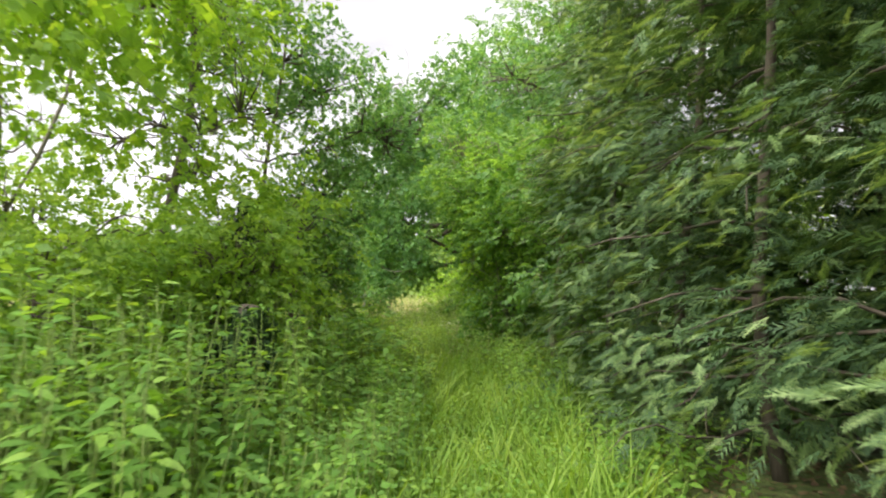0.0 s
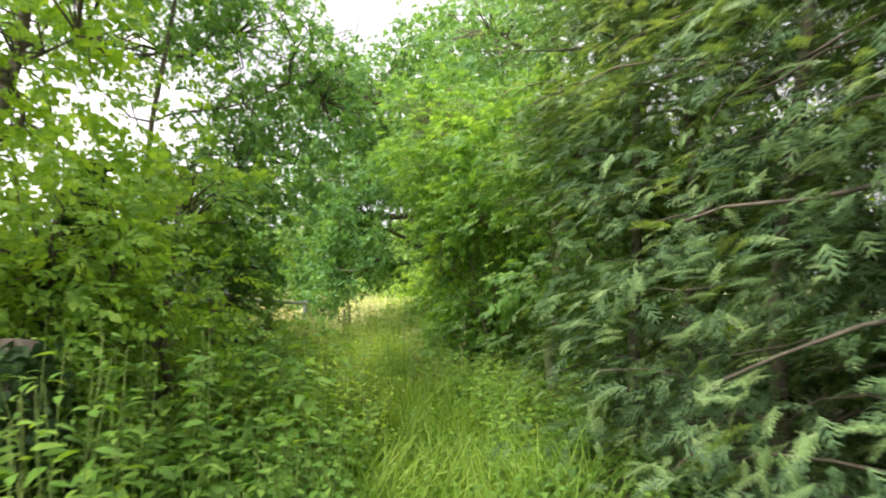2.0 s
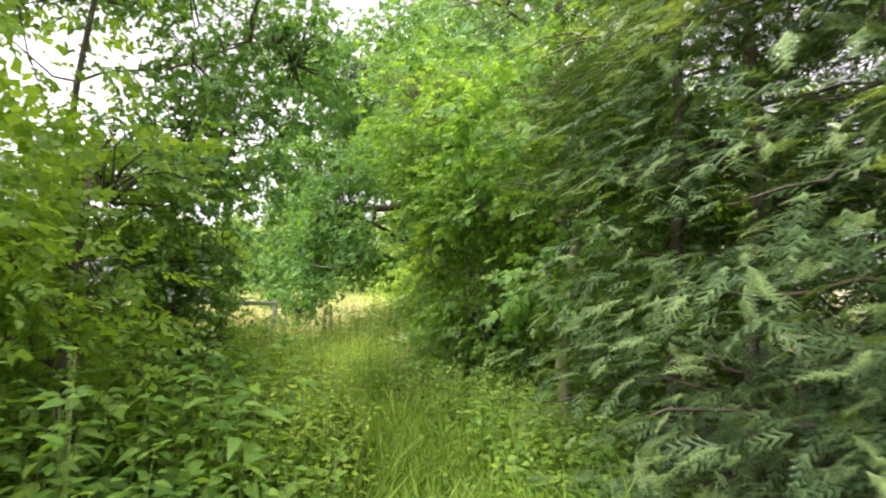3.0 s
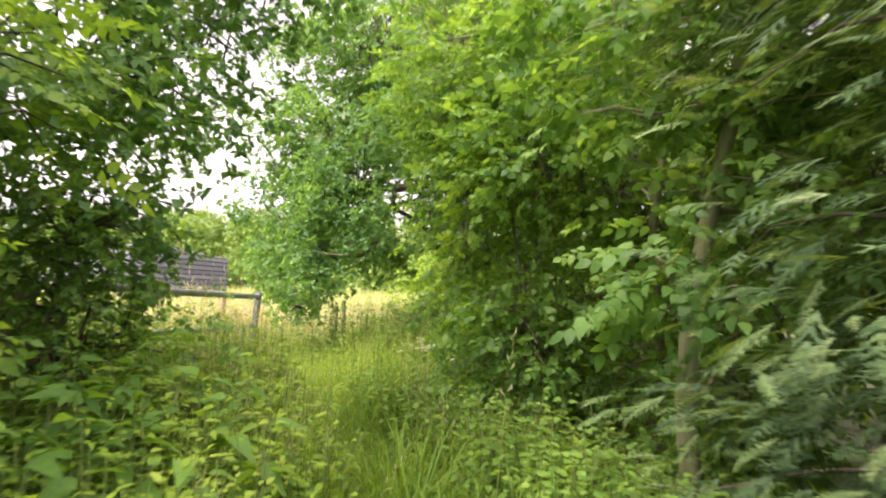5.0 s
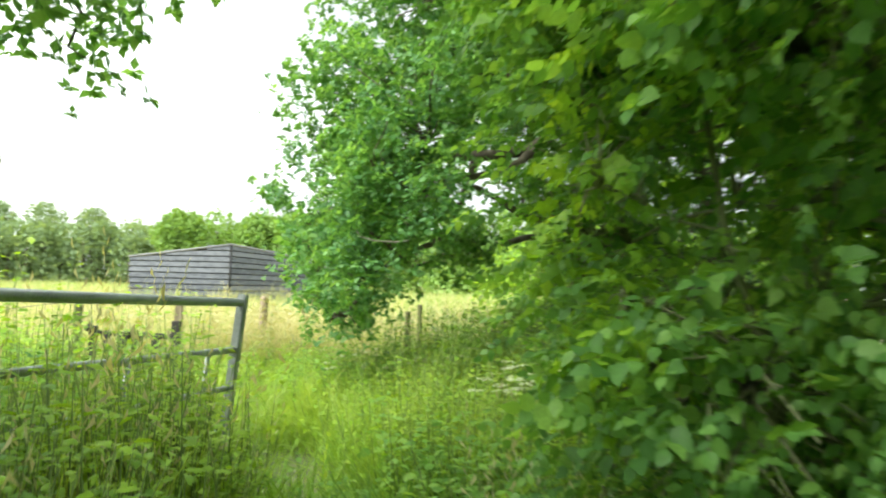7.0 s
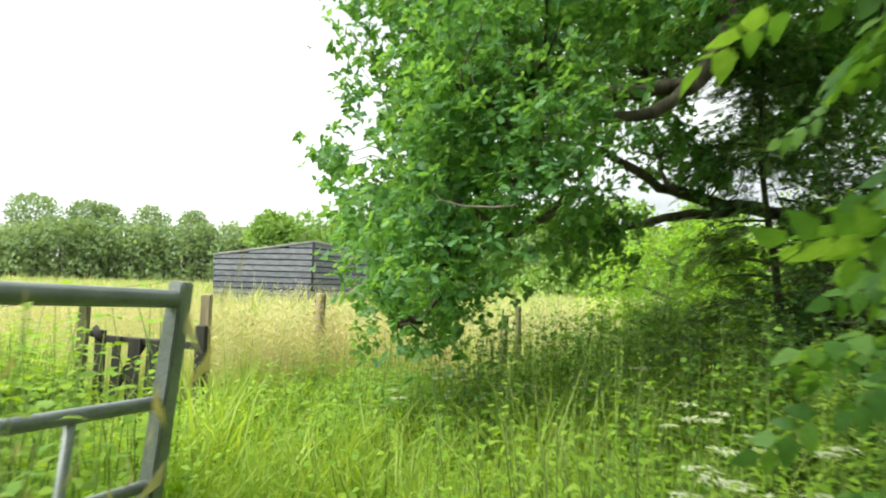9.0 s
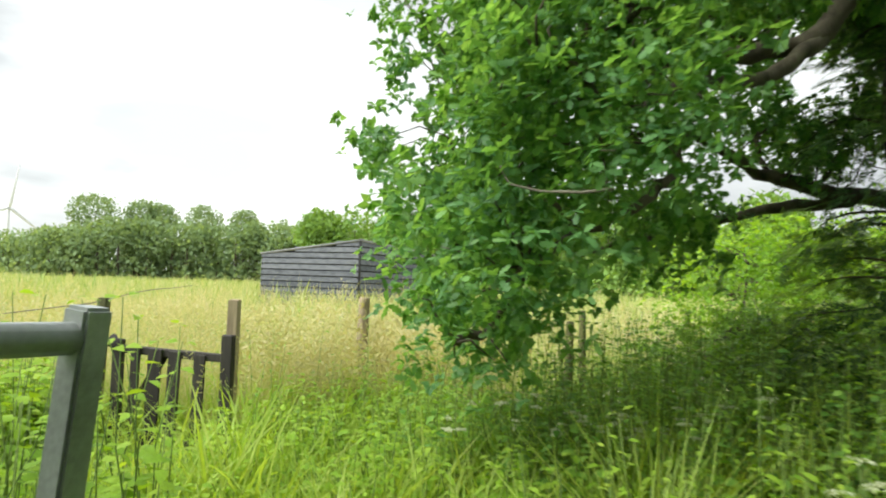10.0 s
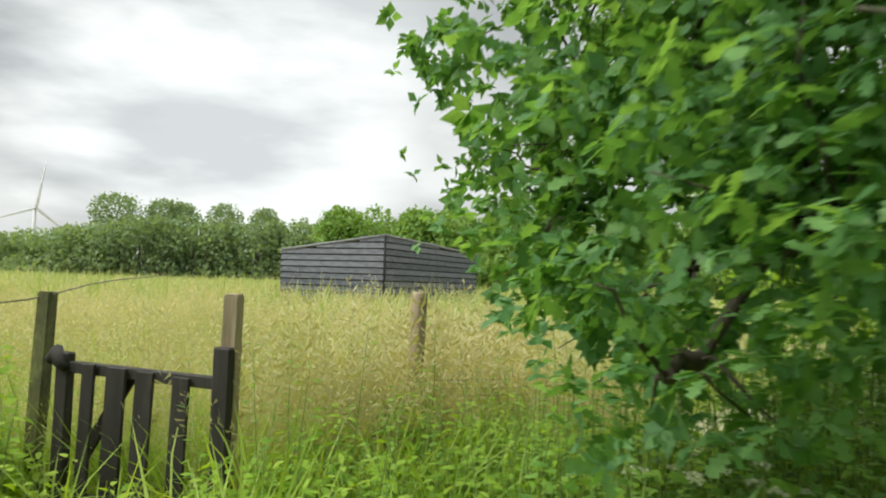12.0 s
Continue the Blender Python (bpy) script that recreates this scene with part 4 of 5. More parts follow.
for i, (x, y, h) in enumerate(((-1.0, 19.5, 2.8), (1.6, 20.0, 3.4), (4.2, 18.5, 3.8), (6.5, 15.5, 4.2), (6.0, 11.5, 4.5), (5.5, 8.0, 4.5))):
    broadleaf("sunlit_bush", "bright green bush in full light behind the oak", "bush", (x, y, 0), (x, y, h * 0.8),
              [((x, y, h * 0.5), (1.5, 1.4, h * 0.45)), ((x + 0.6, y + 0.3, h * 0.8), (1.0, 1.0, h * 0.25))], 260, 16, 0.13, LEAF_SMALL, M_MAPLE, M_BARK, 90 + i, 0.04, 0.22,
              hollow=0.5, gaps=0.36, every=4, group="bushes behind the oak")

broadleaf("ash_tree", "tall light green tree rising behind the hazel thicket", "tree", (2.4, 8.9, 0), (2.0, 8.5, 7.4),
          [((0.7, 7.6, 5.9), (1.3, 1.3, 1.1)), ((1.6, 8.4, 7.2), (1.5, 1.5, 1.1)), ((2.2, 6.6, 5.7), (1.3, 1.2, 1.2)), ((3.4, 8.0, 6.4), (1.4, 1.4, 1.3))],
          620, 4, 0.26, BUSH_SHOOT, M_OAK, M_BARK, 63, 0.13, 0.17, hollow=0.4, gaps=0.36, every=4)

# ---- trees and bushes on the other, open side of the lane ----
broadleaf("oak_sapling", "slim young oak leaning over the lane edge", "tree", (-2.75, 3.1, 0), (-2.6, 3.3, 5.5),
          [((-2.1, 4.4, 3.1), (0.8, 0.8, 0.6)), ((-2.6, 3.3, 2.3), (0.7, 0.8, 0.6)), ((-2.2, 4.3, 4.4), (1.2, 1.2, 0.8)), ((-3.2, 3.2, 4.9), (1.4, 1.3, 1.2)), ((-3.0, 2.8, 1.5), (0.8, 0.7, 0.7)), ((-2.15, 3.4, 1.9), (0.6, 0.55, 0.8)), ((-2.3, 3.6, 2.9), (0.7, 0.7, 0.6)), ((-1.75, 3.9, 2.75), (0.55, 0.6, 0.5)), ((-1.55, 4.2, 3.7), (0.8, 0.7, 0.6)), ((-2.5, 5.2, 2.75), (0.4, 0.4, 0.3))],
          1150, 5, 0.065, OAK_TUFT, M_OAK, M_BARK, 71, 0.04, 0.13, gaps=0.46, every=4)
broadleaf("field_maple", "light green field maple with boughs reaching over the lane", "tree", (-3.3, -2.6, 0), (-3.1, -2.2, 6.0),
          [((-2.6, -1.9, 3.7), (0.9, 1.0, 0.6)), ((-2.8, -0.7, 4.3), (1.1, 1.2, 0.7)), ((-3.2, -1.2, 5.4), (1.5, 1.6, 1.0)), ((-3.9, -0.8, 3.6), (1.2, 1.0, 0.8)), ((-1.9, -2.9, 3.0), (0.7, 0.6, 0.4))],
          520, 3, 0.24, MAPLE_SHOOT, M_MAPLE, M_BARK, 72, 0.08, 0.22, gaps=0.45, every=3)
broadleaf("field_maple", "light green field maple with leaves against the sky", "tree", (-3.6, 1.2, 0), (-3.3, 1.4, 6.0),
          [((-2.7, 1.3, 3.1), (0.9, 1.0, 0.7)), ((-3.1, 0.8, 4.3), (1.2, 1.2, 0.9)), ((-4.2, 2.2, 3.4), (1.2, 1.2, 1.0)), ((-3.2, 2.4, 5.2), (1.2, 1.2, 0.9))],
          520, 3, 0.22, MAPLE_SHOOT, M_MAPLE, M_BARK, 73, 0.07, 0.2, gaps=0.45, every=3)
broadleaf("elder_bush", "leafy elder bush crowding the lane edge", "bush", (-2.0, 1.6, 0), (-1.9, 1.7, 2.3),
          [((-2.2, 1.5, 1.3), (0.6, 0.8, 0.8)), ((-2.1, 2.4, 2.2), (0.6, 0.6, 0.6)), ((-2.3, 0.6, 1.8), (0.6, 0.7, 0.6))],
          380, 3, 0.24, BUSH_SHOOT, M_HEDGE, M_BARK, 74, 0.04, 0.15, gaps=0.40, every=3)
broadleaf("hawthorn_bush", "dense dark green hawthorn bush at the foot of the young oak", "bush", (-2.0, 3.15, 0), (-2.0, 3.2, 1.6),
          [((-1.95, 3.2, 0.95), (0.5, 0.5, 0.75)), ((-2.05, 3.4, 1.7), (0.45, 0.5, 0.4))], 380, 3, 0.16, BUSH_SHOOT, M_HAZEL, M_BARK, 79, 0.035, 0.12, hollow=0.4, gaps=0.35, every=4)
for i, (x, y, h) in enumerate(((-2.9, -3.0, 1.7), (-3.1, -0.9, 2.1), (-2.7, 0.4, 2.2), (-4.2, -3.4, 2.3), (-4.6, 0.3, 2.6), (-4.5, 3.4, 2.0), (-4.4, -1.6, 2.4), (-3.4, 2.4, 2.2))):
    broadleaf("hedge_bush", "dense mid-green hedgerow bush grown through with weeds", "bush", (x, y, 0), (x, y, h * 0.8),
              [((x, y, h * 0.5), (0.95, 0.95, h * 0.45)), ((x + 0.2, y + 0.3, h * 0.85), (0.7, 0.7, h * 0.25))], 330, 3, 0.22, BUSH_SHOOT, M_HEDGE, M_BARK, 80 + i, 0.035, 0.15,
              hollow=0.45, gaps=0.34, every=4, group="hedgerow bushes")


def ivy_trunk(x, y, top, r, seed):
    rng = np.random.RandomState(seed)
    ob = tagged(thing("ivy_clad_trunk", (x, y, 0)), "old trunk thickly clad in dark ivy", "tree", "ivy-clad trunks")
    line = bend((0, 0, -0.05), (rng.normal(0, 0.15), rng.normal(0, 0.15), top), 7, 0.04, 0, rng)
    np_part("trunk", *tube(line, np.linspace(r * 0.6, r * 0.3, 7), 8), M_BARK, ob, smooth=True)
    n = int(1900 * top)
    t = rng.uniform(0, 1, n)
    c = np.stack([np.interp(t, np.linspace(0, 1, 7), line[:, i]) for i in range(3)], 1)
    a = rng.uniform(0, 2 * np.pi, n)
    d = np.stack([np.cos(a), np.sin(a), np.zeros(n)], 1)
    lump = np.array([1 + 0.7 * noise.noise(Vector((ai, zi * 2, seed))) for ai, zi in zip(a, c[:, 2])])
    p = c + d * (r * lump * (1 - 0.65 * t ** 3) * rng.uniform(0.75, 1.25, n))[:, None]
    way = rng.normal(0, 0.5, (n, 3)) + (0, 0, -0.8)
    np_part("ivy", *scatter(LEAF_HEX, frames(way, d + rng.normal(0, 0.3, (n, 3))), 0.07 * rng.uniform(0.6, 1.2, n), p), M_IVY, ob)


ivy_trunk(-1.9, -0.3, 1.35, 0.28, 1)
ivy_trunk(-3.2, -1.9, 2.2, 0.30, 2)
ivy_trunk(-2.6, 1.2, 2.5, 0.2, 3)


def bare_tree(base, top, seed, label):
    rng = np.random.RandomState(seed)
    ob = tagged(thing("bare_tree", base), label, "tree")
    b = np.asarray(base, float)
    line = bend((0, 0, -0.05), np.asarray(top) - b, 9, 0.05, 0, rng)
    twigs = []
    for k in range(3, 9):
        for s in range(2):
            a = rng.uniform(0, 6.28)
            e = line[k] + np.array((math.cos(a), math.sin(a), rng.uniform(0.5, 1.2))) * rng.uniform(0.4, 0.9)
            limb = bend(line[k], e, 6, 0.2, 0, rng)
            np_part("branch", *tube(limb, np.linspace(0.014, 0.004, 6), 4), M_DEADWOOD, ob, smooth=True)
            for _ in range(4):
                j = rng.randint(2, 6)
                e2 = limb[j] + rng.normal(0, 0.22, 3) + (0, 0, 0.2)
                twigs.append(tube(bend(limb[j], e2, 4, 0.2, 0, rng), np.linspace(0.006, 0.002, 4), 3))
    np_part("trunk", *tube(line, np.linspace(0.035, 0.010, 9), 6), M_DEADWOOD, ob, smooth=True)
    tagged(np_part("branchwork", *join(twigs), M_DEADWOOD, ob), kind="stuff")


bare_tree((-3.0, 3.4, 0), (-1.9, 5.8, 5.2), 5, "slim dead tree with bare grey branches against the sky")
bare_tree((-4.4, 0.4, 0), (-4.2, 0.6, 6.0), 6, "pale slender trunk with bare twigs at the hedge")
bare_tree((-4.9, 0.2, 0), (-4.9, 0.5, 6.0), 7, "pale slender trunk with bare twigs at the hedge")


# ---- nettles and weeds ----
def nettle_patch(name, label, spots, height, seed, material, template=LEAF_NARROW, leaf=0.10, pairs=8, bushy=1.0):
    """Upright weeds with leaves in pairs down the stem."""
    rng = np.random.RandomState(seed)
    stems, vs, ways, ups, sz = [], [], [], [], []
    for x, y in spots:
        h = height * rng.uniform(0.6, 1.2)
        z0 = float(ground_z(x, y))
        top = np.array((x + rng.normal(0, 0.10), y + rng.normal(0, 0.10), z0 + h))
        line = bend((x, y, z0 - 0.02), top, 4, 0.05, 0, rng)
        stems.append(tube(line, np.linspace(0.005, 0.002, 4), 3))
        a0 = rng.uniform(0, 3)
        for i in range(pairs):
            t = 0.22 + 0.78 * i / (pairs - 1)
            c = np.array([np.interp(t, np.linspace(0, 1, 4), line[:, k]) for k in range(3)])
            a0 += 1.57
            for s in (0, math.pi):
                a = a0 + s + rng.normal(0, 0.3)
                w = np.array((math.cos(a), math.sin(a), 0.1 - 0.5 * (1 - t) + rng.normal(0, 0.2)))
                vs.append(c + w * 0.02)
                ways.append(w)
                ups.append((rng.normal(0, 0.3), rng.normal(0, 0.3), 1))
                sz.append(leaf * bushy * (1.3 - 0.75 * t) * rng.uniform(0.7, 1.2))
    ob = tagged(thing(name), label, "weeds", kind="stuff")
    np_part("stems", *join(stems), M_STEM, ob)
    np_part("leaves", *scatter(template, frames(np.array(ways), np.array(ups)), np.array(sz), np.array(vs)), material, ob)


def walk_x(y):
    """The line on which feet have kept the growth short."""
    return np.interp(y, (-5.7, -1.9, 0.7, 2.2, 3.2, 5.3, 6.1, 7.2), (0.45, 0.3, 0.17, 0.08, -0.12, -0.93, -1.5, -2.35))


def spots(n, x0, x1, y0, y1, seed, keep=lambda x, y: np.ones(len(x), bool)):
    rng = np.random.RandomState(seed)
    x, y = rng.uniform(x0, x1, n * 6), rng.uniform(y0, y1, n * 6)
    k = keep(x, y) & ~((np.abs(x - walk_x(y)) < 0.5) & (y < 7.9))
    return np.stack([x[k], y[k]], 1)[:n]


def free_spots(n, x0, x1, y0, y1, seed, keep):
    rng = np.random.RandomState(seed)
    x, y = rng.uniform(x0, x1, n * 6), rng.uniform(y0, y1, n * 6)
    k = keep(x, y)
    return np.stack([x[k], y[k]], 1)[:n]


nettle_patch("nettles", "tall green stinging nettles crowding the lane edge",
             spots(800, -3.4, -0.45, -4.8, 0.4, 1, lambda x, y: x < lane_x(y) - 0.9), 1.18, 101, M_NETTLE, LEAF_NARROW, 0.145)
nettle_patch("nettles", "shaded nettles and dog's mercury under the hedge",
             spots(380, -3.0, -0.6, 0.2, 3.8, 2, lambda x, y: x < lane_x(y) - 0.75), 1.0, 102, M_NETTLE, LEAF_HEX, leaf=0.155)
nettle_patch("bramble_bank", "arching brambles below the steel gate",
             spots(520, -4.2, -0.9, 3.2, 6.2, 3, lambda x, y: (x < lane_x(y) - 0.65)), 0.9, 103, M_BRAMBLE, LEAF_HEX, 0.13)
nettle_patch("bramble_bank", "dark brambles smothering the old fence under the oak",
             spots(900, -3.6, 0.6, 9.2, 14.0, 4, lambda x, y: (field_side(x, y) < 0.3) & (x > -3.3 + 0.25 * (y - 9))), 1.12, 104, M_BRAMBLE, LEAF_HEX, 0.09, 10)
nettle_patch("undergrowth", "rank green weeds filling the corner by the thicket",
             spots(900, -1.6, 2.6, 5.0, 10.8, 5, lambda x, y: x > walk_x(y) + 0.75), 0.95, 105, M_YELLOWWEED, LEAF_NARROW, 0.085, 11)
nettle_patch("undergrowth", "low weeds at the foot of the cypresses",
             spots(420, 0.3, 1.9, -1.8, 5.2, 6, lambda x, y: x > lane_x(y) + 0.75), 0.42, 106, M_NETTLE, LEAF_HEX, 0.085)
nettle_patch("undergrowth", "light green weeds growing round the wicket gate",
             spots(620, -7.5, -3.0, 6.8, 10.0, 7, lambda x, y: (field_side(x, y) < 0.1) & ((x < -5.9) | (y < 8.7) | (x > -4.6))), 0.36, 107, M_YELLOWWEED, LEAF_HEX, 0.10, 6)
nettle_patch("undergrowth", "light green weeds beyond the steel gate",
             spots(620, -5.5, -2.4, 3.6, 7.6, 8, lambda x, y: x < -2.4 - 0.15 * (6.5 - y)), 1.15, 108, M_YELLOWWEED, LEAF_HEX, 0.095)
nettle_patch("undergrowth", "fresh green weeds crowding the foot of the mossy post",
             spots(260, -6.4, -4.75, 8.0, 9.3, 13, lambda x, y: (y < 9.35 + 0.18 * (x + 5)) & (x < -5.35)), 0.62, 113, M_YELLOWWEED, LEAF_HEX, 0.11)
nettle_patch("undergrowth", "waist-high pale green weeds closing the end of the lane",
             spots(360, -2.5, -0.5, 2.6, 5.8, 14, lambda x, y: x < walk_x(y) - 0.68), 1.0, 114, M_YELLOWWEED, LEAF_NARROW, 0.11)
nettle_patch("undergrowth", "broad-leaved weeds at the lane edge before the steel gate",
             spots(130, -2.5, -1.1, 2.2, 4.2, 15, lambda x, y: x < walk_x(y) - 0.9), 0.78, 115, M_NETTLE, LEAF_NARROW, 0.21, 7)
nettle_patch("nettles", "broad bright-leaved nettles leaning into the lane",
             spots(150, -1.8, -0.55, 0.9, 3.4, 31, lambda x, y: x < walk_x(y) - 0.7), 0.98, 131, M_NETTLE, LEAF_LANCE, 0.24, 7)
nettle_patch("undergrowth", "shoulder-high pale green weeds before the steel gate",
             spots(300, -2.1, -0.7, 3.8, 6.0, 42, lambda x, y: x < walk_x(y) - 0.7), 1.08, 142, M_YELLOWWEED, LEAF_NARROW, 0.10, 9)
nettle_patch("undergrowth", "leafy weeds in the grass along the lane",
             free_spots(1500, -2.4, 1.2, -4.4, 6.5, 9, lambda x, y: np.abs(x - lane_x(y)) < 1.2), 0.35, 109, M_NETTLE, LEAF_HEX, 0.09, 5)
nettle_patch("undergrowth", "yellow-green leafy weeds tangled in the tall grass",
             spots(700, -2.8, 0.9, 1.6, 8.0, 12, lambda x, y: np.abs(x - lane_x(y)) < 1.7), 0.62, 112, M_YELLOWWEED, LEAF_HEX, 0.075, 8)
nettle_patch("undergrowth", "leafy weeds among the tall grass by the fence",
             spots(620, -4.6, -1.6, 8.6, 12.0, 10, lambda x, y: field_side(x, y) < 1.2), 0.55, 110, M_YELLOWWEED, LEAF_NARROW, 0.13, 8)


nettle_patch("undergrowth", "head-high lime-green growth standing behind the steel gate",
             spots(110, -5.2, -3.3, 4.8, 6.6, 56, lambda x, y: x < -3.3), 1.5, 156, M_YELLOWWEED, LEAF_HEX, 0.12, 12)


def verge(x, y, low, high):
    """Between low and high metres to the open side of the trodden line."""
    return (x < walk_x(y) - low) & (x > walk_x(y) - high)


nettle_patch("undergrowth", "knee-high mixed weeds leaning over the trodden line",
             spots(620, -1.3, 0.1, -4.0, 3.0, 51, lambda x, y: verge(x, y, 0.5, 1.0)), 0.68, 151, M_NETTLE, LEAF_HEX, 0.10, 7)
nettle_patch("undergrowth", "pale green weeds crowding towards the steel gate",
             spots(700, -2.0, -0.2, 1.2, 5.8, 52, lambda x, y: verge(x, y, 0.5, 1.35)), 0.92, 152, M_YELLOWWEED, LEAF_NARROW, 0.09, 10)
nettle_patch("undergrowth", "leafy weeds spilling out from under the hazels",
             spots(560, -1.2, 1.2, 1.6, 7.6, 53, lambda x, y: (x > walk_x(y) + 0.5) & (x < walk_x(y) + 1.15)), 0.70, 153, M_BRAMBLE, LEAF_HEX, 0.10, 7)
nettle_patch("undergrowth", "fresh green weeds half burying the wicket gate's hinge side",
             spots(300, -6.8, -5.0, 7.6, 9.3, 54, lambda x, y: (x < -5.45 + 0.3 * (8.6 - y)) & (field_side(x, y) < 0)), 0.88, 154, M_YELLOWWEED, LEAF_HEX, 0.12, 9)
nettle_patch("undergrowth", "slender leafy stems standing up through the seeding grass",
             spots(130, -4.4, -1.8, 9.2, 12.4, 55, lambda x, y: field_side(x, y) < 1.0), 0.95, 155, M_HEDGE, LEAF_NARROW, 0.07, 12)


# ---- grass ----
def grass_patch(name, label, xy, height, seed, material, shape, tilt=0.25):
    rng = np.random.RandomState(seed)
    n = len(xy)
    lump = np.array([0.6 + 0.8 * max(0.0, 0.5 + noise.noise(Vector((x * 1.7, y * 1.7, seed)))) for x, y in xy])
    h = height * rng.uniform(0.5, 1.25, n) * lump
    return stuff(name, *scatter(shape, turns_about(n, rng, tilt), np.stack([np.sqrt(h / height) * height, h, h], 1), on_ground(xy[:, 0], xy[:, 1])), material, label, "grass")


BLADE, BLADE_FINE, STALK = grass_shape(0.014, 0.6), grass_shape(0.007, 0.5, 2), seed_shape()
grass_patch("lane_grass", "bright green knee-high grass on the lane", free_spots(16000, -2.2, 1.4, -4.5, 6.5, 11, lambda x, y: np.abs(x - lane_x(y)) < 1.2), 0.45, 111, M_GRASS, BLADE, 0.3)
grass_patch("short_grass", "trodden short green grass along the lane", free_spots(9000, -4.4, 1.6, -5.5, 9.5, 12, lambda x, y: np.abs(x - lane_x(y)) < 0.95), 0.2, 112, M_GRASS, BLADE, 0.4)
grass_patch("tall_grass", "yellow-green tall grass by the steel gate", spots(7000, -3.2, 0.8, 2.4, 9.2, 13, lambda x, y: (np.abs(x - lane_x(y)) < 1.6) & (field_side(x, y) < 0.3)), 0.6, 113, M_TALL, BLADE_FINE, 0.4)
grass_patch("seed_heads", "pale seed heads of tall grass by the steel gate", spots(500, -2.8, 0.2, 2.8, 5.6, 14, lambda x, y: (np.abs(x - lane_x(y)) < 1.6)), 0.8, 114, M_SEED, STALK, 0.2)
grass_patch("tall_grass", "waist-high pale grass gone to seed in the lane", spots(3600, -2.5, -0.4, 2.7, 5.8, 21, lambda x, y: x < walk_x(y) - 0.7), 0.88, 121, M_TALL, BLADE_FINE, 0.2)
grass_patch("tall_grass", "rank yellow-green grass grown as high as the gate", spots(1700, -2.4, -0.9, 3.7, 5.6, 41, lambda x, y: x < walk_x(y) - 0.85), 0.98, 141, M_TALL, BLADE_FINE, 0.13)
grass_patch("seed_heads", "pale seed heads of waist-high grass in the lane", spots(420, -2.5, -0.4, 2.7, 5.8, 22, lambda x, y: x < walk_x(y) - 0.68), 0.98, 122, M_SEED, STALK, 0.15)
grass_patch("tall_grass", "long fresh green grass at the meadow fence", spots(16000, -7.5, -1.6, 6.6, 12.5, 19, lambda x, y: (field_side(x, y) < 1.6) & ~((x > -6.0) & (x < -4.6) & (y > 8.6) & (y < 9.9) & (np.sin(x * 97 + y * 61) < 0.6))), 0.52, 119, M_TALL, BLADE, 0.32)
grass_patch("seed_heads", "pale seed heads along the meadow fence", spots(2000, -7.0, -2.4, 8.6, 13.0, 20, lambda x, y: (field_side(x, y) < 1.6) & (field_side(x, y) > -0.8) & ~((x > -6.0) & (x < -4.7) & (y < 9.9))), 0.72, 120, M_SEED, STALK, 0.2)
grass_patch("tall_grass", "fresh green grass in the meadow just beyond the fence", free_spots(16000, -14, -1.5, 5, 17, 23, lambda x, y: (field_side(x, y) > 0) & (field_side(x, y) < 5.0)), 0.6, 123, M_TALL, BLADE_FINE, 0.3)
grass_patch("tall_grass", "waist-high lime-green grass past the end of the steel gate", spots(1700, -2.7, -0.5, 6.6, 10.2, 61, lambda x, y: (x > walk_x(y) + 0.5) & (field_side(x, y) < 0)), 0.75, 161, M_TALL, BLADE_FINE, 0.22)
PLUME = seed_shape(0.055, 0.45, 14)
STALK_BUSHY = (PLUME[0] * (1.6, 1.0, 1.0), PLUME[1])
grass_patch("seed_heads", "bushy pinkish grass heads in clumps by the fence posts", spots(1500, -5.0, -2.0, 9.0, 12.6, 43, lambda x, y: (field_side(x, y) > -0.9) & (field_side(x, y) < 2.0) & ~((x < -4.7) & (y < 9.9)) & (np.sin(x * 3.1 + 1) * np.sin(y * 2.7) > -0.25)), 0.8, 143, M_SEED, STALK_BUSHY, 0.25)
FIELD = lambda x, y: field_side(x, y) > 0
grass_patch("meadow_grass", "long green and straw meadow grass beyond the fence", free_spots(24000, -16, 2, 8, 20, 15, FIELD), 0.66, 115, M_MEADOW, BLADE_FINE)
grass_patch("meadow_seed_heads", "straw-coloured seed heads over the meadow", free_spots(7000, -16, 2, 8, 20, 16, FIELD), 0.8, 116, M_SEED, STALK_BUSHY, 0.25)


def wide_grass(name, label, n, x0, x1, y0, y1, seed, height, material, width):
    grass_patch(name, label, free_spots(n, x0, x1, y0, y1, seed, lambda x, y: (field_side(x, y) > 0) & ((y > 19.5) | (x < -15.5))), height, seed + 200, material, grass_shape(width, 0.3, 2))


wide_grass("meadow_grass", "straw-coloured hay meadow stretching to the wood", 26000, -48, 12, 8, 60, 17, 0.9, M_MEADOW, 0.02)
wide_grass("meadow_seed_heads", "straw-coloured hay meadow stretching to the wood", 6000, -40, 8, 18, 40, 27, 1.0, M_SEED, 0.008)
wide_grass("meadow_grass", "straw-coloured hay meadow stretching to the wood", 26000, -150, 30, 20, 150, 18, 0.8, M_MEADOW, 0.07)


# ---- far wood, turbine ----
END_EYE = np.array((-2.34, 7.20))


def bearing_spot(degrees_left, far):
    a = radians(degrees_left)
    return END_EYE + far * np.array((-math.sin(a), math.cos(a)))


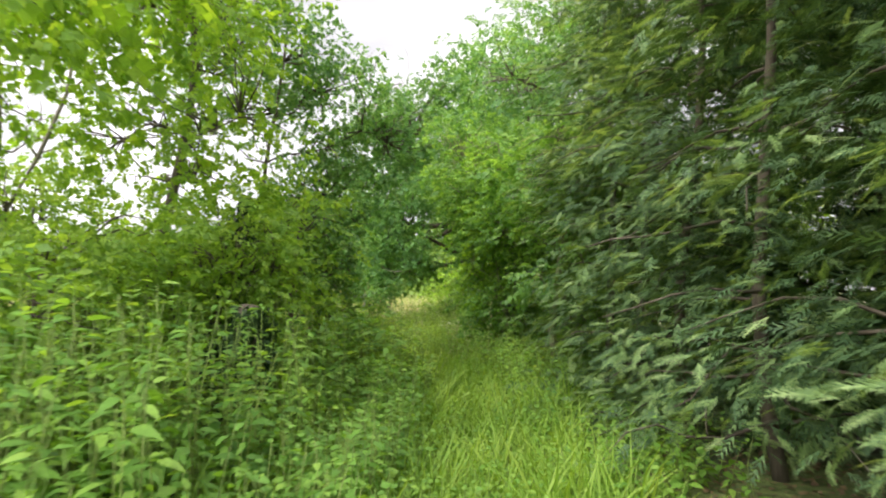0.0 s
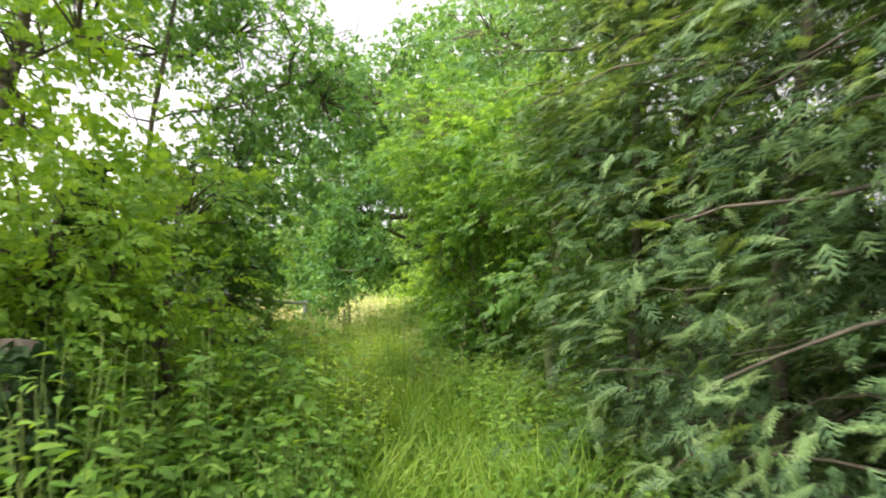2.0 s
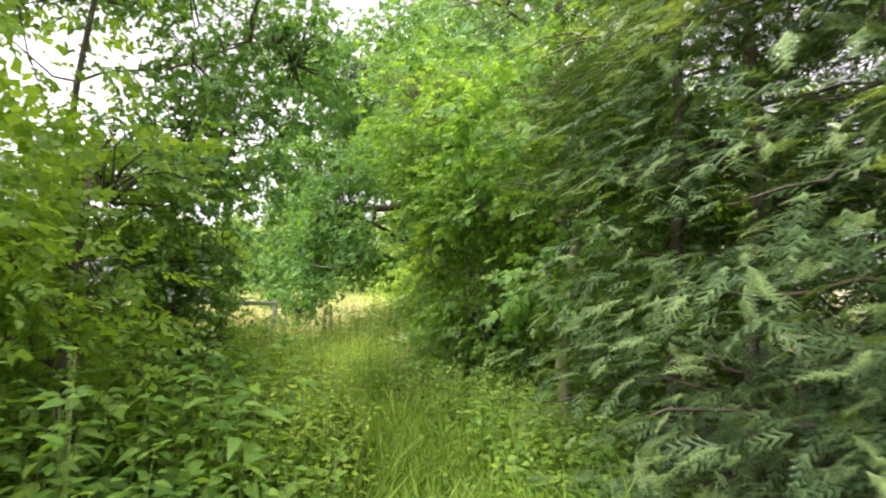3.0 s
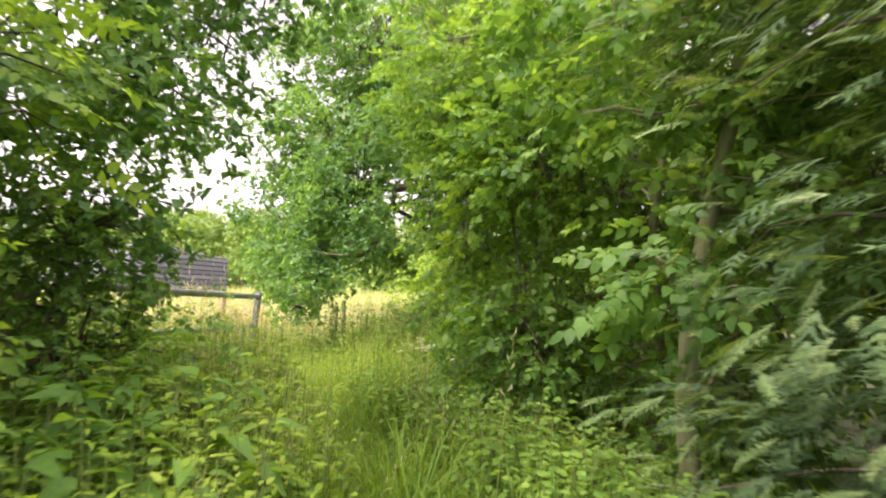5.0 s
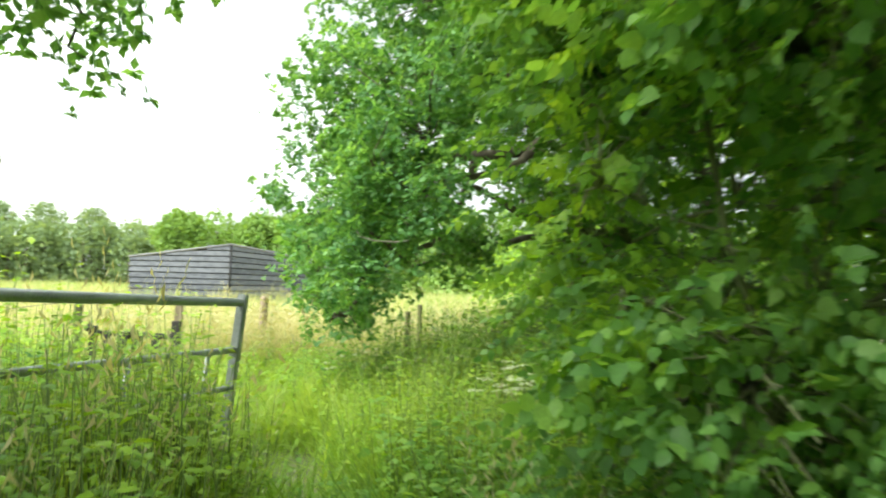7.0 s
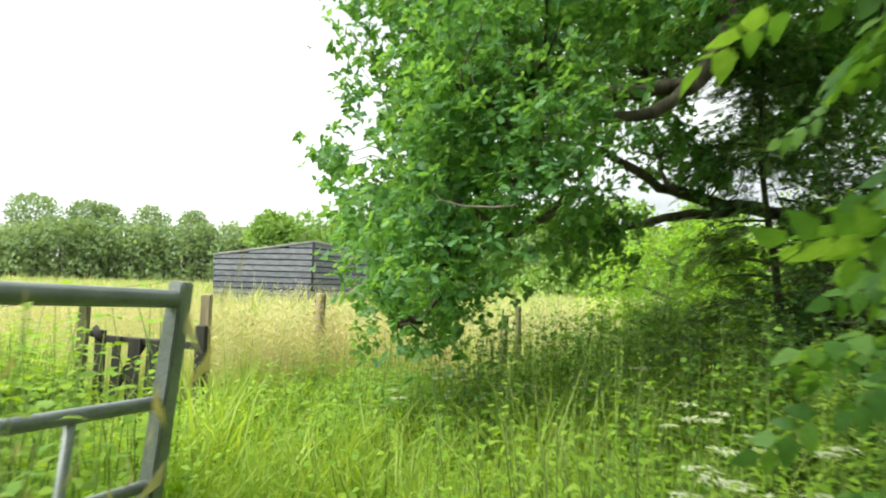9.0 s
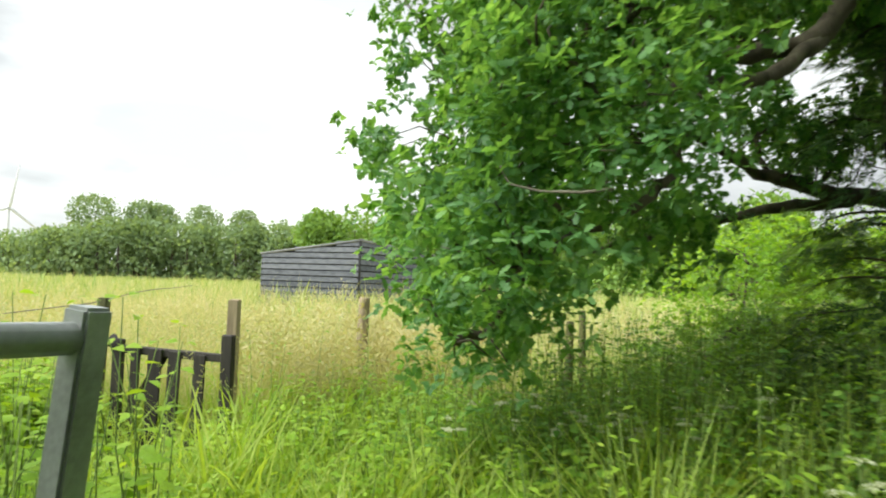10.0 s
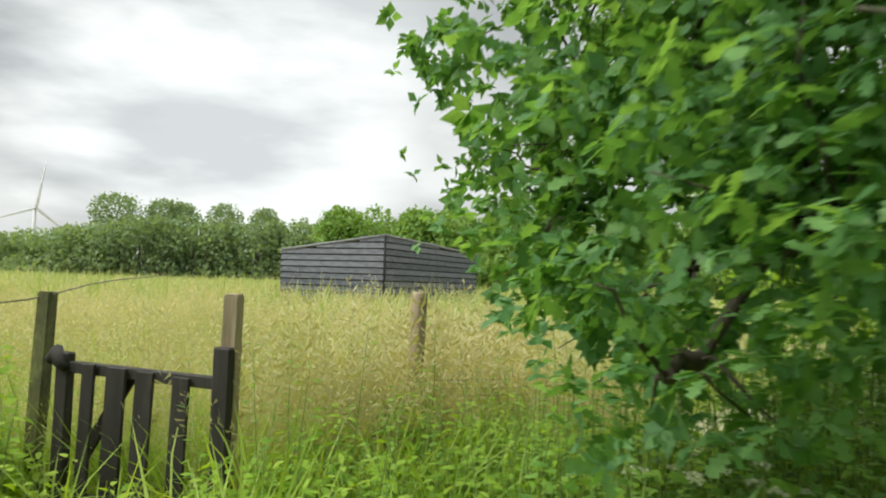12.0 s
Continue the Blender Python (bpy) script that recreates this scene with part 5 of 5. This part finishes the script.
def far_crown(x, y, h, r, rng, n, low=0.12):
    """Leaf clumps over a lumpy crown that reaches nearly to the ground."""
    c = []
    for _ in range(7):
        z = h * rng.uniform(low + 0.15, 0.82)
        a = rng.uniform(0, 6.28)
        q = r * 0.5 * (1.15 - z / h)
        c.append(((x + q * math.cos(a), y + q * math.sin(a), z), (r * 0.62, r * 0.62, h * 0.2)))
    c.append(((x, y, h * 0.8), (r * 0.6, r * 0.6, h * 0.2)))
    pts = []
    for (cx, cy, cz), rad in c:
        d = rng.normal(0, 1, (n // 8, 3))
        d /= np.linalg.norm(d, axis=1, keepdims=True)
        pts.append(np.array((cx, cy, cz)) + d * np.array(rad) * rng.uniform(0.75, 1.05, (len(d), 1)))
    p = np.concatenate(pts)
    return p[p[:, 2] > 0.2]


def clump_leaves(c, size, rng):
    n = len(c)
    return scatter(LEAF_SMALL, frames(rng.normal(0, 1, (n, 3)) - (0, 0, 0.3), rng.normal(0, 0.6, (n, 3)) + (0, 0, 0.6)), size * rng.uniform(0.6, 1.4, n), c)


def far_wood():
    rng = np.random.RandomState(31)
    pts, trunks = [], []
    for row in range(2):
        for b in np.arange(-20, 66, 0.95):
            far = 128 + row * 9 + rng.normal(0, 2) + max(0, b - 55) * 6
            x, y = bearing_spot(b + rng.normal(0, 0.3), far)
            h = np.interp(b, (-20, 20, 36, 44, 50, 53, 55, 57, 64), (14, 14, 13.2, 12.6, 12.2, 11, 10, 8.5, 8)) * rng.uniform(0.88, 1.04)
            pts.append(far_crown(x, y, h, rng.uniform(3.6, 5.4), rng, 760, -0.12))
            trunks.append(tube([(x, y, 0), (x, y, h * 0.6)], [0.3, 0.2], 5))
    ob = tagged(thing("far_wood"), "mixed wood of green trees along the far edge of the meadow", "wood", kind="stuff")
    np_part("crowns", *clump_leaves(np.concatenate(pts), 0.8, rng), M_FARHAZED, ob)
    np_part("trunks", *join(trunks), M_BARK, ob)


far_wood()


def far_tree(degrees_left, far, h, r, seed, material, label, low, n=1500, leaf=0.6):
    rng = np.random.RandomState(seed)
    x, y = bearing_spot(degrees_left, far)
    ob = tagged(thing("far_tree", (x, y, 0)), label, "tree", "far trees")
    np_part("trunk", *tube(bend((0, 0, 0), (0, 0, h * 0.8), 5, 0.02, 0, rng), np.linspace(0.025, 0.008, 5) * h, 6), M_BARK, ob)
    np_part("crown", *clump_leaves(far_crown(0, 0, h, r, rng, n, low), leaf, rng), material, ob)


for i, (b, h, r) in enumerate(((52.1, 15.8, 6.2), (48.9, 15.2, 4.6), (47.4, 15.0, 4.4), (44.1, 15.2, 4.6), (40.9, 14.8, 4.0))):
    far_tree(b, 134, h, r, 300 + i, M_FARHAZED, "tall round-crowned tree standing above the far wood", 0.62, 2000, 0.5)
for i, (b, far, h, r) in enumerate(((34.5, 82, 10.4, 4.2), (31.5, 80, 10.2, 4.4), (28.0, 78, 10.0, 4.0), (24.5, 76, 10.0, 4.2), (20.0, 74, 10.5, 4.2), (15, 70, 10.5, 4.5), (9, 66, 10, 4.5), (3, 60, 10, 4.5), (-4, 55, 9.5, 4.5))):
    far_tree(b, far, h, r, 320 + i, M_FARLIME, "bright green tree behind the shed", -0.12, 3400, 0.6)


def make_turbine():
    x, y = bearing_spot(57.6, 620.0)
    t = tagged(thing("wind_turbine", (x, y, 0), 70), "white three-bladed wind turbine beyond the wood", "turbine")
    hub = 50.0
    np_part("tower", *tube([(0, 0, 0), (0, 0, hub * 0.5), (0, 0, hub)], [2.0, 1.6, 1.2], 16), M_TURBINE, t, smooth=True)
    np_part("nacelle", *tube([(0, 4, hub), (0, 3.6, hub), (0, -2.2, hub), (0, -2.8, hub)], [0.8, 1.5, 1.5, 0.6], 10), M_TURBINE, t, smooth=True)
    for a in (82, 202, 322):
        d = np.array((math.cos(radians(a)), 0, math.sin(radians(a))))
        root = np.array((0, -3.2, hub))
        np_part("blade", *tube([root, root + d * 4, root + d * 20, root + d * 40], [0.9, 1.4, 0.9, 0.15], 6), M_TURBINE, t, smooth=True)


make_turbine()


# ---- wire and netting at the fence, white-flowered weeds ----
def make_wire():
    w = tagged(thing("fence_wire"), "loose rusty fence wire trailing past the mossy post", "wire")
    np_part("strand", *tube(bend((-8.0, 8.3, 0.95), (-6.20, 9.62, 1.22), 8, 0.02, -0.05), 0.005, 5), M_WIRE, w, smooth=True)
    np_part("loose_end", *tube(bend((-6.20, 9.62, 1.22), (-5.45, 10.0, 1.40), 6, 0.03, 0.03), [0.005, 0.005, 0.004, 0.004, 0.003, 0.002], 5), M_WIRE, w, smooth=True)
    n = tagged(thing("wire_netting", (-4.45, 11.08, 0.0), 52), "fine wire netting sagging from the round fence post", "netting")
    for i in range(9):
        z = 0.30 + 0.055 * i
        np_part("line_wire", *tube(bend((-0.02, 0, z), (1.0, 0.02, z - 0.03), 5, 0.006), 0.0026, 3), M_WIRE, n)
    for i in range(18):
        x = 0.055 * i
        np_part("cross_wire", *tube([(x, 0, 0.25), (x + 0.01, 0.01, 0.78)], 0.0022, 3), M_WIRE, n)


make_wire()


def umbel_plant(x, y, height, seed, heads=4, size=0.05):
    """A hollow-stemmed weed with flat white flower heads and cut leaves."""
    rng = np.random.RandomState(seed)
    z0 = float(ground_z(x, y))
    ob = tagged(thing("cow_parsley", (x, y, z0)), "white-flowered cow parsley standing in the long grass", "weed", "white-flowered weeds")
    line = bend((0, 0, -0.02), (rng.normal(0, 0.06), rng.normal(0, 0.06), height * 0.75), 5, 0.04, 0, rng)
    stem = [tube(line, np.linspace(0.006, 0.003, 5), 5)]
    for k in range(heads):
        a = rng.uniform(0, 6.28)
        c = line[-1] + np.array((math.cos(a) * 0.13, math.sin(a) * 0.13, height * rng.uniform(0.1, 0.25)))
        stem.append(tube(bend(line[rng.randint(2, 5)], c, 4, 0.06, 0, rng), [0.003, 0.0025, 0.002, 0.0015], 4))
        n = 42
        r = size * np.sqrt(rng.uniform(0, 1, n))
        b = rng.uniform(0, 6.28, n)
        p = c + np.stack([r * np.cos(b), r * np.sin(b), 0.02 - r * r * 3], 1)
        np_part("flower_head", *scatter(LEAF_HEX, frames(rng.normal(0, 1, (n, 3)) * (1, 1, 0.2), rng.normal(0, 0.2, (n, 3)) + (0, 0, 1)), 0.02 * rng.uniform(0.7, 1.3, n), p), M_FLOWER, ob)
    np_part("stem", *join(stem), M_STEM, ob)
    c = line[1:4].repeat(9, 0) + rng.normal(0, 0.08, (27, 3))
    np_part("leaves", *scatter(LEAF_LANCE, frames(rng.normal(0, 1, (27, 3)), rng.normal(0, 0.3, (27, 3)) + (0, 0, 1)), rng.uniform(0.05, 0.11, 27), c), M_NETTLE, ob)


for i, (x, y) in enumerate(free_spots(3, -3.4, 0.2, 7.2, 10.4, 77, lambda x, y: (x > walk_x(np.minimum(y, 7.2)) + 0.9) & (x > -0.9 * (y - 7.2) - 1.6))):
    umbel_plant(float(x), float(y), 0.75 + 0.25 * ((i * 37) % 10) / 10, 400 + i, 3 + i % 3)


# ---- litter under the cypresses ----
def leaf_litter():
    rng = np.random.RandomState(66)
    xy = free_spots(2600, 0.75, 3.2, -5.5, 2.0, 67, lambda x, y: x > lane_x(y) + 0.6)
    n = len(xy)
    p = on_ground(xy[:, 0], xy[:, 1]) + np.stack([np.zeros(n), np.zeros(n), rng.uniform(0.012, 0.03, n)], 1)
    way = rng.normal(0, 1, (n, 3)) * (1, 1, 0.15)
    stuff("leaf_litter", *scatter(LEAF_HEX, frames(way, rng.normal(0, 0.2, (n, 3)) + (0, 0, 1)), rng.uniform(0.03, 0.08, n), p), M_LITTER, "dry brown leaf litter on bare soil under the cypresses", "litter")


leaf_litter()

for i, (x, y) in enumerate(((-0.62, 7.05), (-0.32, 6.85), (-0.15, 7.3), (-0.8, 7.7), (-0.5, 8.1))):
    umbel_plant(x, y, 0.88 + 0.05 * (i % 3), 600 + i, 4, 0.055)
for i, (x, y) in enumerate(free_spots(14, -2.7, -1.4, 9.5, 10.8, 78, lambda x, y: x > -2.8)):
    umbel_plant(float(x), float(y), 0.68 + 0.2 * ((i * 37) % 10) / 10, 700 + i, 4 + i % 3, 0.03)
